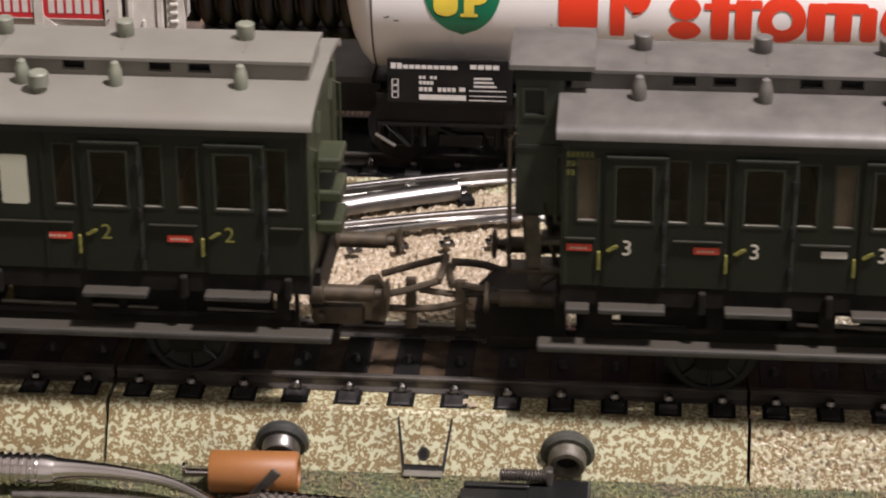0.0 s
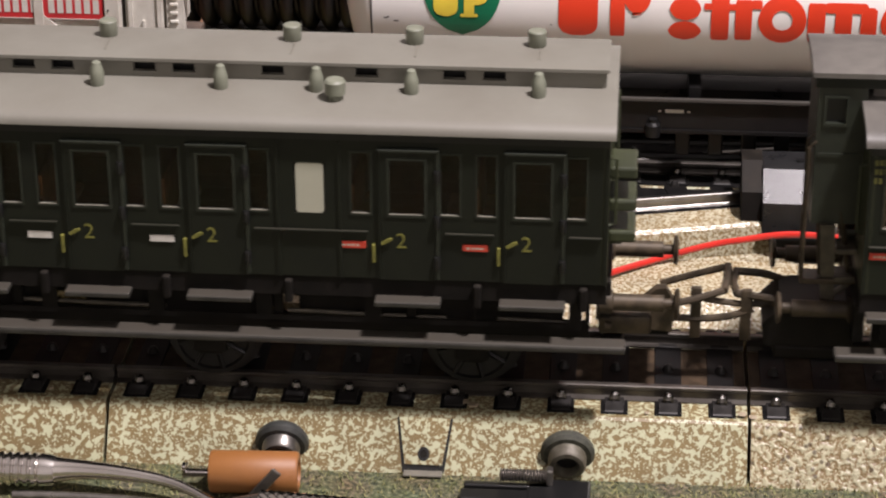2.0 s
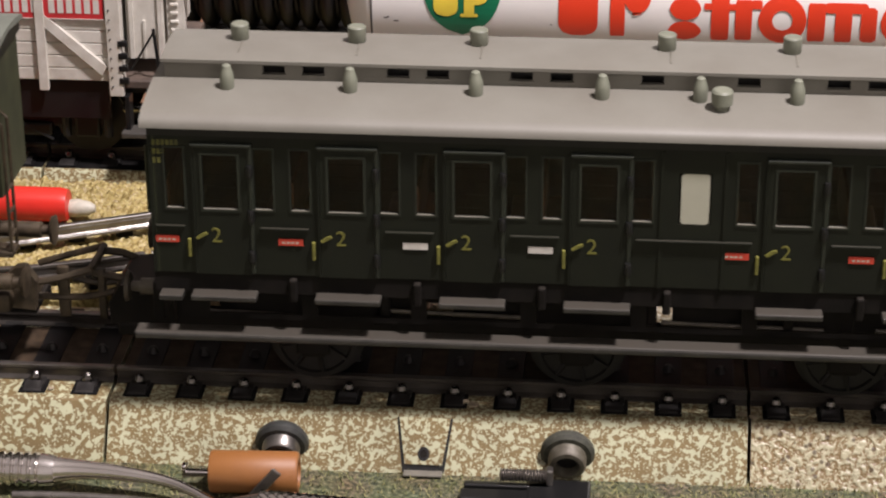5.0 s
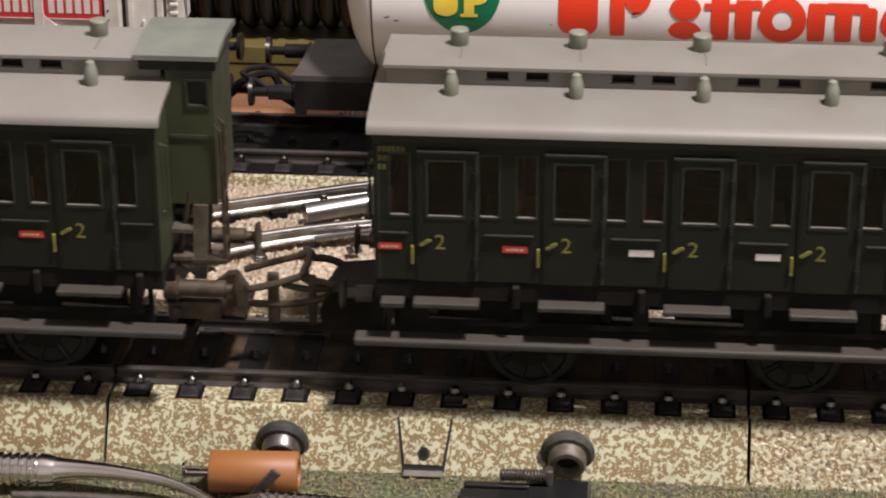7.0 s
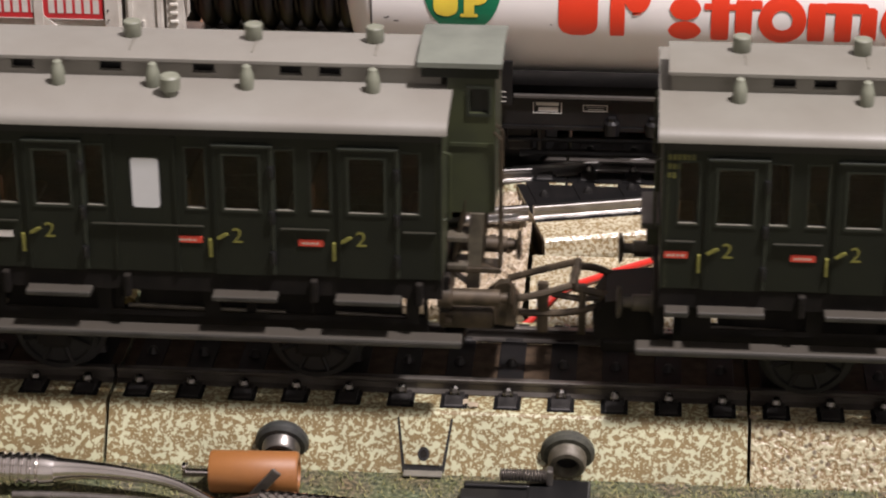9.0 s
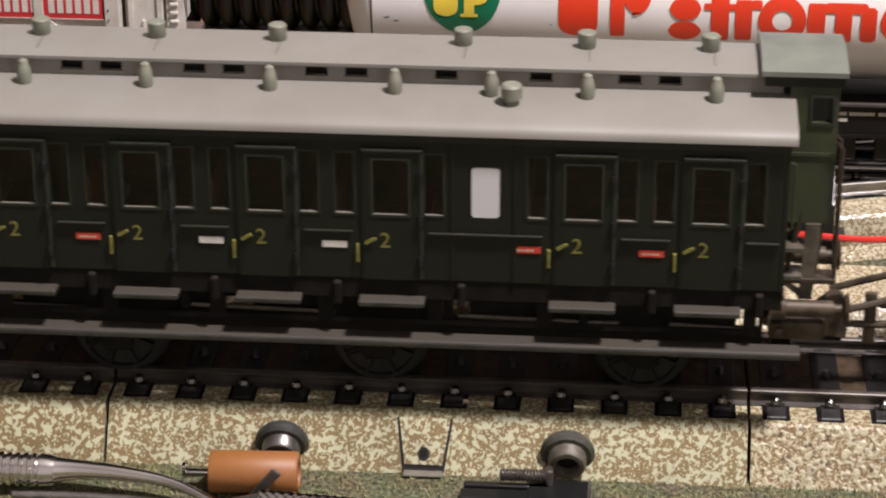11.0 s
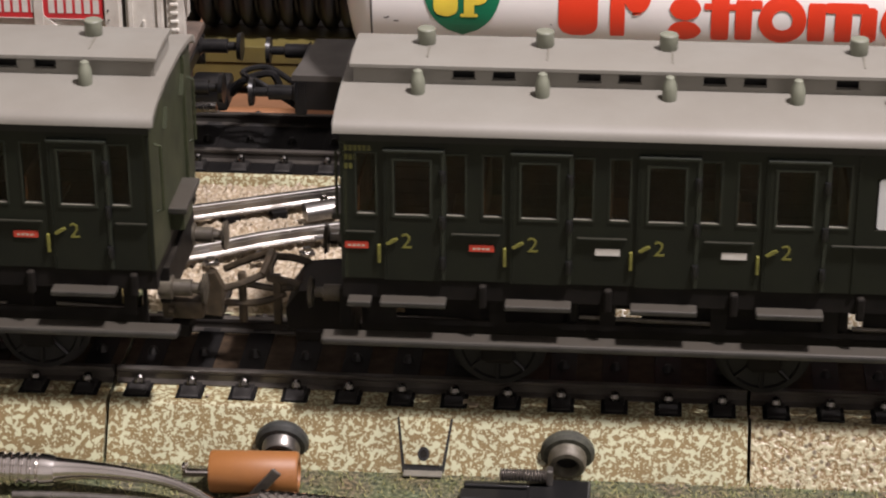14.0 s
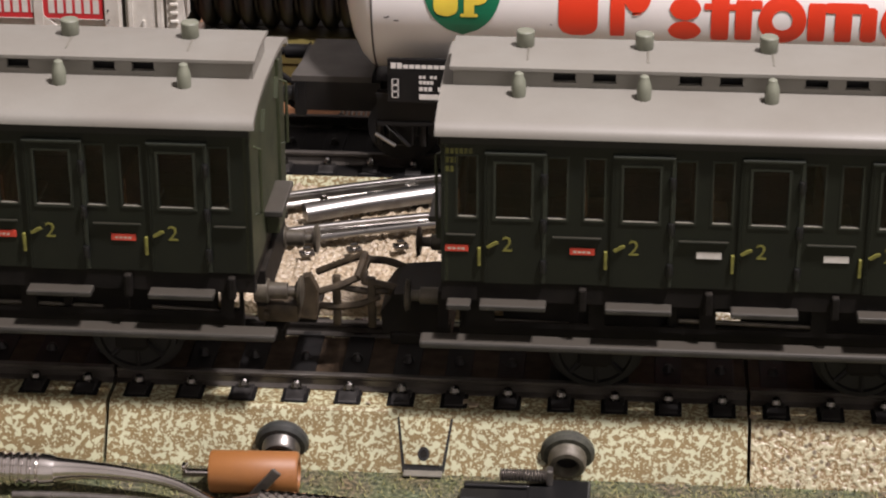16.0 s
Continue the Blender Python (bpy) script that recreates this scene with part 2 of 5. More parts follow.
def holed(bm, x0, x1, y0, y1, z0, z1, holes):
    """A wall panel in the x-z plane with rectangular openings (x0, x1, z0, z1)."""
    xs = sorted({x0, x1, *[h[0] for h in holes], *[h[1] for h in holes]})
    zs = sorted({z0, z1, *[h[2] for h in holes], *[h[3] for h in holes]})
    nx, nz = len(xs) - 1, len(zs) - 1
    v = {}

    def vert(i, k, y):
        if (i, k, y) not in v:
            v[i, k, y] = bm.verts.new((xs[i], y, zs[k]))
        return v[i, k, y]

    def solid(i, k):
        if not (0 <= i < nx and 0 <= k < nz):
            return False
        cx, cz = (xs[i] + xs[i + 1]) / 2, (zs[k] + zs[k + 1]) / 2
        return not any(h[0] < cx < h[1] and h[2] < cz < h[3] for h in holes)
    for i in range(nx):
        for k in range(nz):
            if not solid(i, k):
                continue
            c = ((i, k), (i + 1, k), (i + 1, k + 1), (i, k + 1))
            bm.faces.new([vert(*q, y0) for q in c])
            bm.faces.new([vert(*q, y1) for q in c[::-1]])
            for (di, dk), (p, q) in (((0, -1), (c[0], c[1])), ((1, 0), (c[1], c[2])), ((0, 1), (c[2], c[3])), ((-1, 0), (c[3], c[0]))):
                if not solid(i + di, k + dk):
                    bm.faces.new((vert(*p, y0), vert(*p, y1), vert(*q, y1), vert(*q, y0)))
    return bm


# ---- ground ----
def ground():
    m = bpy.data.materials.new("scatter_grass_mat")
    m.use_nodes = True
    n, link = m.node_tree.nodes, m.node_tree.links.new
    b = n["Principled BSDF"]
    b.inputs["Roughness"].default_value = 0.9
    tc = n.new("ShaderNodeTexCoord")
    a = n.new("ShaderNodeTexNoise")
    a.inputs["Scale"].default_value, a.inputs["Detail"].default_value = 1 / (0.7 * MM), 5
    c = n.new("ShaderNodeTexNoise")
    c.inputs["Scale"].default_value, c.inputs["Detail"].default_value = 1 / (7 * MM), 4
    link(tc.outputs["Object"], a.inputs["Vector"])
    link(tc.outputs["Object"], c.inputs["Vector"])
    r = n.new("ShaderNodeValToRGB")
    r.color_ramp.elements[0].position, r.color_ramp.elements[0].color = 0.32, (0.03, 0.034, 0.016, 1)
    r.color_ramp.elements[1].position, r.color_ramp.elements[1].color = 0.72, (0.30, 0.26, 0.15, 1)
    k = r.color_ramp.elements.new(0.52)
    k.color = (0.115, 0.115, 0.055, 1)
    link(a.outputs["Fac"], r.inputs["Fac"])
    mx = n.new("ShaderNodeMix")
    mx.data_type = "RGBA"
    mx.blend_type = "MULTIPLY"
    mx.inputs["Factor"].default_value = 0.6
    link(r.outputs["Color"], mx.inputs["A"])
    link(c.outputs["Color"], mx.inputs["B"])
    link(mx.outputs["Result"], b.inputs["Base Color"])
    bp = n.new("ShaderNodeBump")
    bp.inputs["Distance"].default_value = 0.5 * MM
    link(a.outputs["Fac"], bp.inputs["Height"])
    link(bp.outputs["Normal"], b.inputs["Normal"])
    me = mesh_of("ground", box(B(), -900, 900, -600, 104, -12, 0), m)
    tagged(new("ground", me), "green and tan scatter-grass mat on the layout board", "ground", kind="structure")
    wood = material("bare_board", (0.22, 0.11, 0.055), 0.55, second=(0.15, 0.072, 0.034), size=12, grain=0.1)
    me = mesh_of("board", box(B(), -900, 900, 104.2, 900, -12, -0.3), wood)
    tagged(new("floor", me), "bare brown wooden layout board behind the tracks", "board", kind="structure")
    # unseen shell of a room, added for bounced light and reflections
    wall = material("room_wall", (0.62, 0.60, 0.57), 0.8, size=60, grain=0.05)
    for name, b_ in (("wall_north", (-2000, 2000, 1500, 1520, -900, 2000)), ("wall_south", (-2000, 2000, -1520, -1500, -900, 2000)),
                     ("wall_east", (2000, 2020, -1520, 1520, -900, 2000)), ("wall_west", (-2020, -2000, -1520, 1520, -900, 2000)),
                     ("ceiling", (-2020, 2020, -1520, 1520, 2000, 2020)), ("floor_room", (-2020, 2020, -1520, 1520, -920, -900))):
        tagged(new(name, mesh_of(name, box(B(), *b_), wall)), "unseen plain room surface that bounces the lamp light", "wall", kind="structure")


ground()

# ---- track ----
PITCH = 7.5
RAIL_TOP = 9.6


def rail_section(y):
    return [(y - 1.1, 7.3), (y + 1.1, 7.3), (y + 1.1, 7.6), (y + 0.35, 7.9), (y + 0.35, 8.8), (y + 0.55, 9.1), (y + 0.55, RAIL_TOP - 0.1),
            (y + 0.4, RAIL_TOP), (y - 0.4, RAIL_TOP), (y - 0.55, RAIL_TOP - 0.1), (y - 0.55, 9.1), (y - 0.35, 8.8), (y - 0.35, 7.9), (y - 1.1, 7.6)]


def track(length, m, label, bed=None, rails=None, foot=False, first=PITCH / 2, studs=True, top=None, half=13.2, strip=None):
    """One sheet-metal track piece: folded ballast bed, two rails, sleepers with clips, a row of contact studs."""
    bed, rails = bed or BED, rails or RAIL
    t = thing("track_piece", label, "track", m, "track pieces")
    g = 0.25
    prof = [(-19, 0), (-14.4, 7.1), (-14.0, 7.4), (14.0, 7.4), (14.4, 7.1), (19, 0)]
    part("ballast_bed", prism(B(), prof, g, length - g), bed, t)
    w = strip or half + 0.5
    part("bed_top", box(B(), g, length - g, -w, w, 7.4, 7.43), top or BED_BROWN, t, "dark strip between the sleepers")
    for y in (-8.25, 8.25):
        part("rail", prism(B(), rail_section(y), g, length - g), rails, t)
    s = box(B(), -1.9, 1.9, -half, half, 7.3, 7.62, 0.1)
    s = mesh_of("sleeper", s, SLEEPER)
    c = B()
    box(c, -1.4, 1.4, -1.0, 1.2, 0, 0.55, 0.2)
    prism(c, [(-2.9, 0.3), (-2.7, 0.45), (-0.8, 0.9), (-0.8, 0.3)], -1.3, 1.3)
    c = mesh_of("rail_clip", c, CLIP_DARK)
    nub = mesh_of("clip_nub", turned(B(), [(0.8, 0.5), (0.78, 1.2), (0.6, 1.75), (0.25, 2.0)], seg=10), CLIP)
    st = mesh_of("stud", turned(B(), [(0.9, 0), (0.7, 0.5), (0.45, 0.9), (0.25, 1.0)], seg=8), STUD)
    x = first
    while x < length:
        part("sleeper", s, SLEEPER, t, at=(x, 0, 0))
        for y in (-10.0, 10.0) if half > 11 else ():
            rc = part("rail_clip", c, CLIP_DARK, t, at=(x, y, 7.3))
            part("clip_nub", nub, CLIP, rc, "bright rounded clip nub", soft=True)
        if studs:
            part("stud", st, STUD, t, at=(x, 0, 7.6))
        x += PITCH
    if foot:
        def on_slope(out, lift, thick):
            bm = B()
            r = [[bm.verts.new((x, -19 + 0.648 * z - d, z + 0.3 * d)) for x, z in out] for d in (lift, lift + thick)]
            for i in range(len(out)):
                j = (i + 1) % len(out)
                bm.faces.new((r[0][i], r[0][j], r[1][j], r[1][i]))
            bm.faces.new(r[0][::-1])
            bm.faces.new(r[1])
            return bm
        mid = length / 2
        part("foot_gap", on_slope([(mid - 3.9, 6.6), (mid + 3.9, 6.6), (mid + 2.9, 0.2), (mid - 2.9, 0.2)], 0.02, 0.08), BLACK, t, "dark slot round the foot tab")
        f = part("foot_clip", on_slope([(mid - 3.6, 6.7), (mid + 3.6, 6.7), (mid + 2.6, 1.2), (mid - 2.6, 1.2)], 0.1, 0.3), bed, t, "printed tin foot tab with a screw hole")
        ring = [(mid + 0.85 * math.cos(k * 0.449), 2.45 + 0.85 * math.sin(k * 0.449)) for k in range(14)]
        part("screw_hole", on_slope(ring, 0.36, 0.08), BLACK, f, "dark open screw hole")
        ring = [(mid + 0.5 * math.cos(k * 0.449), 2.5 + 0.5 * math.sin(k * 0.449)) for k in range(14)]
        part("screw_tip", on_slope(ring, 0.4, 0.12), FRAME, f, "dull screw tip in the hole")
        part("foot_lip", box(B(), mid - 2.7, mid + 2.7, -20.4, -18.9, 0.3, 0.6, 0.1), LEDGE, f, "bright folded lip")
    return t


X0 = -71.83
track(90, mm(X0, 0, 0), "straight tinplate track piece with printed ochre ballast", foot=True, strip=7.0)
track(90, mm(X0 - 90, 0, 0), "straight tinplate track piece with coarse printed ochre ballast", bed=BED_OLD, strip=7.0)
track(180, mm(X0 + 90, 0, 0), "straight track piece with embossed speckled ballast", bed=BED_ROUGH, strip=7.0)
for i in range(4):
    # black top: the standing wagons' shadow is put into the bed's colour
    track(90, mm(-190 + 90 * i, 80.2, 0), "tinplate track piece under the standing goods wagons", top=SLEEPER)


# ---- coaches ----
DOORS = (6.9, 23.85, 40.75, 57.6, 83.35, 100.2)
LEN = 114.6
SIDE = 15.41


def lower_roof():
    """Half outline of the main roof, from the eave to the foot of the raised part."""
    top = [(-16.5, 49.9), (-16.45, 50.5), (-15.9, 51.2), (-14.6, 51.7), (-12.0, 52.2), (-9.0, 52.55), (-5.4, 52.9)]
    under = [(-5.4, 52.2), (-12.0, 51.5), (-14.8, 50.8), (-15.9, 49.9)]
    return top + [(-y, z) for y, z in top[::-1]] + [(-y, z) for y, z in under[::-1]] + under


def vent(parent, x, y, z, mat, tall):
    """A torpedo ventilator: cap on a stem (tall), or a leaning cowl."""
    b = B()
    if tall:
        turned(b, [(0.5, -1.6), (0.55, -0.1), (1.15, 0.0), (1.25, 0.15), (1.27, 2.05), (1.15, 2.2), (0.4, 2.24)], seg=16)
    else:
        turned(b, [(0.85, -0.5), (0.98, 0.2), (1.0, 1.5), (0.9, 2.2), (0.7, 2.7), (0.6, 3.2), (0.3, 3.4)], seg=14)
    part("ventilator", b, mat, parent, soft=True, at=(x, y, z))


def door_mesh():
    """Door leaf, 7.35 wide, standing at x 0."""
    return holed(B(), 0, 7.35, -0.35, 0.3, 28.4, 47.2, [(1.2, 5.9, 38.1, 46.0)])


SHARED = {}


def shared(key, make):
    if key not in SHARED:
        SHARED[key] = make()
    return SHARED[key]


def rounded_pane(x0, x1, z0, z1, r, y0, y1):
    out = []
    for cx, cz, a0 in ((x1 - r, z1 - r, 0), (x0 + r, z1 - r, 90), (x0 + r, z0 + r, 180), (x1 - r, z0 + r, 270)):
        out += [(cx + r * math.cos(radians(a0 + k * 22.5)), cz + r * math.sin(radians(a0 + k * 22.5))) for k in range(5)]
    return prism(B(), out, y0, y1, "y")


def coach(label, numeral, roof_mat, vent_mat, cabin, signs, blinds=(), tint=YELLOW, reach=(1.0, 1.0), treads=False, stems=(5.2, 5.2), lavatory=None):
    """A six-door compartment coach on three axles; the origin lies under the roof's left end on the track's centre line."""
    c = thing("passenger_coach", label, "coach", group="coaches of the passing train")
    holes, small = [], []
    for d in DOORS:
        holes.append((d + 0.3, d + 7.05, 30, 47.0))
        small += [(d - 3.9, d - 1.4), (d + 8.1, d + 10.6)]
    whole = holes + [(a, b, 38.0, 46.8) for a, b in small] + [(71.7, 75.9, 37.8, 45.2)]
    # side walls with their ribs
    for s in (-1, 1):
        ys = sorted((s * SIDE, s * (SIDE - 0.8)))
        part("side_wall", holed(B(), 0.8, LEN - 0.8, ys[0], ys[1], 28.4, 50.4, whole), GREEN, c)
    rib = shared("rib", lambda: mesh_of("rib", box(B(), 0, 0.5, -0.22, 0, 28.4, 48.3), GREEN))
    for x in (0.8, 69.2, 77.6, LEN - 1.3):
        part("rib", rib, GREEN, c, at=(x, -SIDE, 0))
    # black strip: the shade below the eave is painted into its colour
    part("cornice", box(B(), 0.8, LEN - 0.8, -SIDE - 0.25, -SIDE, 48.6, 50.2), BLACK, c, "black cornice strip with the eave's shade put into its colour")
    jamb = shared("door_jamb", lambda: mesh_of("door_jamb", box(B(), -0.35, -0.05, -0.35, 0, 28.4, 47.2), GREEN))
    post = shared("hinge_post", lambda: mesh_of("hinge_post", box(B(), 7.4, 7.9, -0.5, 0, 28.6, 47.2, 0.1), EDGE))
    for d in DOORS:
        part("door_jamb", jamb, GREEN, c, at=(d, -SIDE, 0))
        part("hinge_post", post, GREEN, c, at=(d, -SIDE, 0))
    for x in (0.8, LEN - 0.8):
        e = B()
        arch = [(-SIDE, 28.4), (-SIDE, 50.3), (-12, 51.7), (-6, 52.5), (6, 52.5), (12, 51.7), (SIDE, 50.3), (SIDE, 28.4)]
        s = 1 if x > 50 else -1
        prism(e, arch, *sorted((x - 0.9 * s, x + 0.05 * s)))
        ew = part("end_wall", e, GREEN_END, c, "paler green end wall with ribs")
        for y, z0, z1 in ((9, 29, 50.5),):
            part("rib", box(B(), *sorted((x, x + 0.5 * s)), y - 0.4, y + 0.4, z0, z1, 0.1), GREEN_END, ew)
        part("end_step", box(B(), *sorted((x, x + 2.6 * s)), -5.5, 5.5, 32.4, 33.3, 0.15), STEP, ew, "dark step plate on the end wall")
        part("end_box", box(B(), *sorted((x, x + 1.8 * s)), -3.4, 3.4, 29.0, 32.4, 0.1), GREEN_END, ew)
        for y in (-12.5, 12.5):
            part("lamp_bracket", prism(B(), [(y * 0.5, 45.6), (y * 0.5 + 0.7, 45.4), (y * 0.5 + 2.2, 48.0), (y * 0.5 + 1.4, 48.3)], *sorted((x, x + 0.6 * s))), GREEN_END, ew)
            part("grab_iron", tube(B(), [(x, y, 36), (x + 0.9 * s, y, 36.3), (x + 0.9 * s, y, 45.7), (x, y, 46)], 0.22, 6), GREEN_END, ew)
    f = B()
    box(f, 1, LEN - 1, -14.4, 14.4, 28.4, 29.2)
    for i, d in enumerate(DOORS):
        for x in (d - 4.9, d + 11.3):
            box(f, x, x + 0.5, -14.4, 14.4, 29.2, 48.5)
    for k in range(9):
        box(f, 1.4, LEN - 1.4, 0.0, 0.5, 30.6 + 2.0 * k, 32.3 + 2.0 * k)
    box(f, 1.4, LEN - 1.4, 0.2, 0.4, 29.2, 48.5)
    part("interior", f, INSIDE, c, "brown compartment walls and slatted partition")
    bench = B()
    for d in DOORS:
        for x in (d - 4.2, d + 8.2):
            box(bench, x, x + 2.8, -14, 14, 33.5, 34.4, 0.2)
            box(bench, x + (0 if x < d else 2.3), x + (0.5 if x < d else 2.8), -14, 14, 34.4, 41.5, 0.15)
    part("bench_row", bench, BENCH, c, "varnished wooden compartment benches")
    # doors, panes and fittings on the two sides
    leaf = shared("door", lambda: mesh_of("door", door_mesh(), GREEN))
    pane = shared("door_pane", lambda: mesh_of("pane", box(B(), 1.2, 5.9, -0.05, 0.1, 38.1, 46.0), PANE))
    sill = shared("door_sill", lambda: mesh_of("sill", box(B(), 1.2, 5.9, -0.42, 0.0, 37.85, 38.12), LEDGE))
    pane2 = shared("small_pane", lambda: mesh_of("pane", box(B(), 0, 2.5, 0.3, 0.45, 38.0, 46.8), PANE))
    sill2 = shared("small_sill", lambda: mesh_of("sill", box(B(), 0.05, 2.45, -0.12, 0.3, 37.85, 38.08), LEDGE))
    ring = shared("door_ring", lambda: mesh_of("window_frame", holed(B(), 0.85, 6.25, -0.5, -0.34, 37.75, 46.35, [(1.2, 5.9, 38.1, 46.0)]), EDGE))
    ring2 = shared("small_ring", lambda: mesh_of("window_frame", holed(B(), -0.25, 2.75, -0.14, 0.01, 37.75, 47.05, [(0, 2.5, 38.0, 46.8)]), EDGE))
    rain = shared("rain_strip", lambda: mesh_of("rain_strip", box(B(), -0.3, 7.9, -0.75, 0.0, 47.2, 47.65, 0.12), EDGE))
    hinge = shared("hinge", lambda: mesh_of("hinge", turned(B(), [(0.42, -0.9), (0.5, -0.5), (0.5, 0.5), (0.42, 0.9)], seg=8), BLACK))
    rod = shared("door_handle", lambda: mesh_of("door_handle", prism(B(), [(0.0, 33.95), (0.25, 33.7), (1.6, 34.45), (1.45, 34.75), (0.9, 34.6)], -0.75, -0.45, "y"), YELLOW))
    bar = shared("grab_bar", lambda: mesh_of("grab_bar", box(B(), -0.22, 0.22, -0.5, 0.0, 30.9, 33.6, 0.1), YELLOW))
    num = shared("numeral" + numeral, lambda: glyph(numeral, 2.3, tint))
    for side in (-1, 1):
        for i, d in enumerate(DOORS):
            m = mm(d, -SIDE, 0) if side < 0 else mm(d + 7.35, SIDE, 0, 0, 0, 180)
            dr = part("door", leaf, GREEN, c)
            dr.matrix_local = m
            part("pane", pane, PANE, dr, "door window pane")
            if side > 0:
                continue
            part("sill", sill, LEDGE, dr)
            part("window_frame", ring, EDGE, dr)
            part("door_handle", rod, YELLOW, dr, "yellow door handle")
            part("numeral", num, tint, dr, "raised class numeral " + numeral, at=(2.75, -0.4, 33.2))
            part("rain_strip", rain, GREEN, c, at=(d, -SIDE, 0))
            for z in (43.8, 37.2, 31.2):
                part("hinge", hinge, BLACK, dr, at=(7.6, -0.55, z))
            part("grab_bar", bar, YELLOW, c, "yellow grab bar", at=(d - 1.0, -SIDE, 0))
        for a, b_ in small:
            p = part("pane", pane2, PANE, c, "narrow window pane")
            p.matrix_local = mm(a, -SIDE, 0) if side < 0 else mm(b_, SIDE, 0, 0, 0, 180)
            if side < 0:
                part("sill", sill2, LEDGE, c, at=(a, -SIDE, 0))
                part("window_frame", ring2, EDGE, c, at=(a, -SIDE, 0))
    wb = rounded_pane(71.95, 75.7, 37.85, 45.1, 0.5, -SIDE + 0.05, -SIDE + 0.3)
    part("blind_window", wb, lavatory or WHITE_PANE, c, "whitened lavatory window")
    for a in blinds:
        part("blind", box(B(), a, a + 2.5, -SIDE + 0.5, -SIDE + 0.6, 38, 46.8), BLIND, c, "tan window blind")
    # sign boards, each with its rail
    for i, col in enumerate(signs):
        d = DOORS[i]
        x0, x1 = d - 5.35, d - 1.95
        if i == 4:
            x0, x1 = d - 5.3, d - 1.6
        x0, x1, drop = (x0 - 0.45, x1 - 0.5, 0.3) if numeral == "2" else (x0, x1, -0.35)
        part("sign_board", box(B(), max(1.2, x0), x1, -SIDE - 0.2, -SIDE, 33.2 - drop, 34.2 - drop, 0.05), RED if col == "r" else WHITE, c, "red sign board" if col == "r" else "white sign board")
        w = B()
        for k in range(4):
            box(w, max(1.2, x0) + 0.5 + k * 0.62, max(1.2, x0) + 0.9 + k * 0.62, -SIDE - 0.22, -SIDE - 0.1, 33.5 - drop, 33.8 - drop)
        if col == "r":
            part("sign_print", w, CREAM, c, "illegible tiny print")
        else:
            w.free()
        r0, r1 = (1.4, 5.4) if i == 0 else (d - 8.2, d - 1.6) if i != 4 else (66.2, 81.6)
        part("hand_rail", box(B(), r0, r1, -SIDE - 0.55, -SIDE, 35.2, 35.55, 0.1), GREEN, c)
    part("hand_rail", box(B(), 108.6, 113, -SIDE - 0.55, -SIDE, 35.2, 35.55, 0.1), GREEN, c)
    for z, n in ((47.5, 6), (46.2, 3), (44.9, 2)):
        w = B()
        for k in range(n):
            box(w, 1.4 + k * 0.62, 1.82 + k * 0.62, -SIDE - 0.06, -SIDE, z - 0.4, z + 0.4)
        part("side_lettering", w, FADED, c, "illegible faded yellow lettering")
    # roof with raised clerestory
    part("roof", prism(B(), lower_roof(), 0, LEN), roof_mat, c, soft=True)
    slits = [(a, a + 3.0) for a in (15.1, 20.5, 32.0, 37.4, 48.7, 54.1, 66.3, 79.1, 91.0, 96.4)]
    for s in (-1, 1):
        ys = sorted((s * 5.3, s * 4.6))
        part("clerestory_wall", holed(B(), 1.6, LEN - 1.6, ys[0], ys[1], 52.3, 55.7, [(a, b_, 53.7, 54.9) for a, b_ in slits]), roof_mat, c)
    for x in (1.6, LEN - 2.2):
        part("clerestory_end", box(B(), x, x + 0.6, -4.6, 4.6, 52.3, 55.7), roof_mat, c)
    # added black filling, so the slits show the hollow's shade as colour
    part("clerestory_core", box(B(), 2.4, LEN - 2.4, -3.9, 3.9, 52.4, 55.4), BLACK, c, "black block standing in for the shaded hollow of the clerestory")
    for a, b_ in slits:
        part("slit_ledge", box(B(), a - 0.2, b_ + 0.2, -5.5, -5.2, 53.4, 53.65), roof_mat, c)
    cap = [(-6.0, 55.3), (-6.0, 55.75), (-4.5, 55.98), (-2.2, 56.15), (0, 56.2), (2.2, 56.15), (4.5, 55.98), (6.0, 55.75), (6.0, 55.3), (0, 55.5)]
    part("clerestory_roof", prism(B(), cap, 1.2, LEN - 1.2), roof_mat, c, soft=True)
    for x in (11.0, 27.2, 44.0, 69.6, 86.5, 103.3):
        vent(c, x, 1.6, 56.2, vent_mat, True)
        part("vent_stay", tube(B(), [(x + 0.5, 0.4, 56.15), (x + 0.5, -3.6, 55.95)], 0.2, 6), LEDGE if roof_mat is not ROOF_DARK else roof_mat, c)
    for x in (10.6, 27.3, 44.2, 61.1, 74.1, 86.9, 104.0):
        vent(c, x, -8.0, 52.6, vent_mat, False)
    b = turned(B(), [(0.9, -1), (0.95, 0.5), (1.4, 0.8), (1.45, 2.5), (1.2, 2.8), (0.3, 2.85)], seg=16)
    part("ventilator", b, vent_mat, c, soft=True, at=(76.9, -10.4, 52.4))
    # underframe
    for s in (-1, 1):
        part("sole_bar", box(B(), 0.8, LEN - 0.8, *sorted((s * 15.2, s * 13.6)), 25.4, 28.4), FRAME, c)
        part("side_member", holed(B(), 3, LEN - 3, *sorted((s * 12.4, s * 11.6)), 18.6, 25.4, [(5, 9, 21.4, 24.6), (36.5, 41.5, 21.2, 24.4), (67, 71.5, 21.2, 24.4), (108, 111, 21.2, 24.6)]), FRAME, c)
        part("board_hanger", holed(B(), 4, LEN - 4, *sorted((s * 14.3, s * 13.9)), 21.0, 25.4, [(x, x + 12.8, 21.8, 25.0) for x in (8, 23, 38, 53, 68, 83, 96)]), FRAME, c)
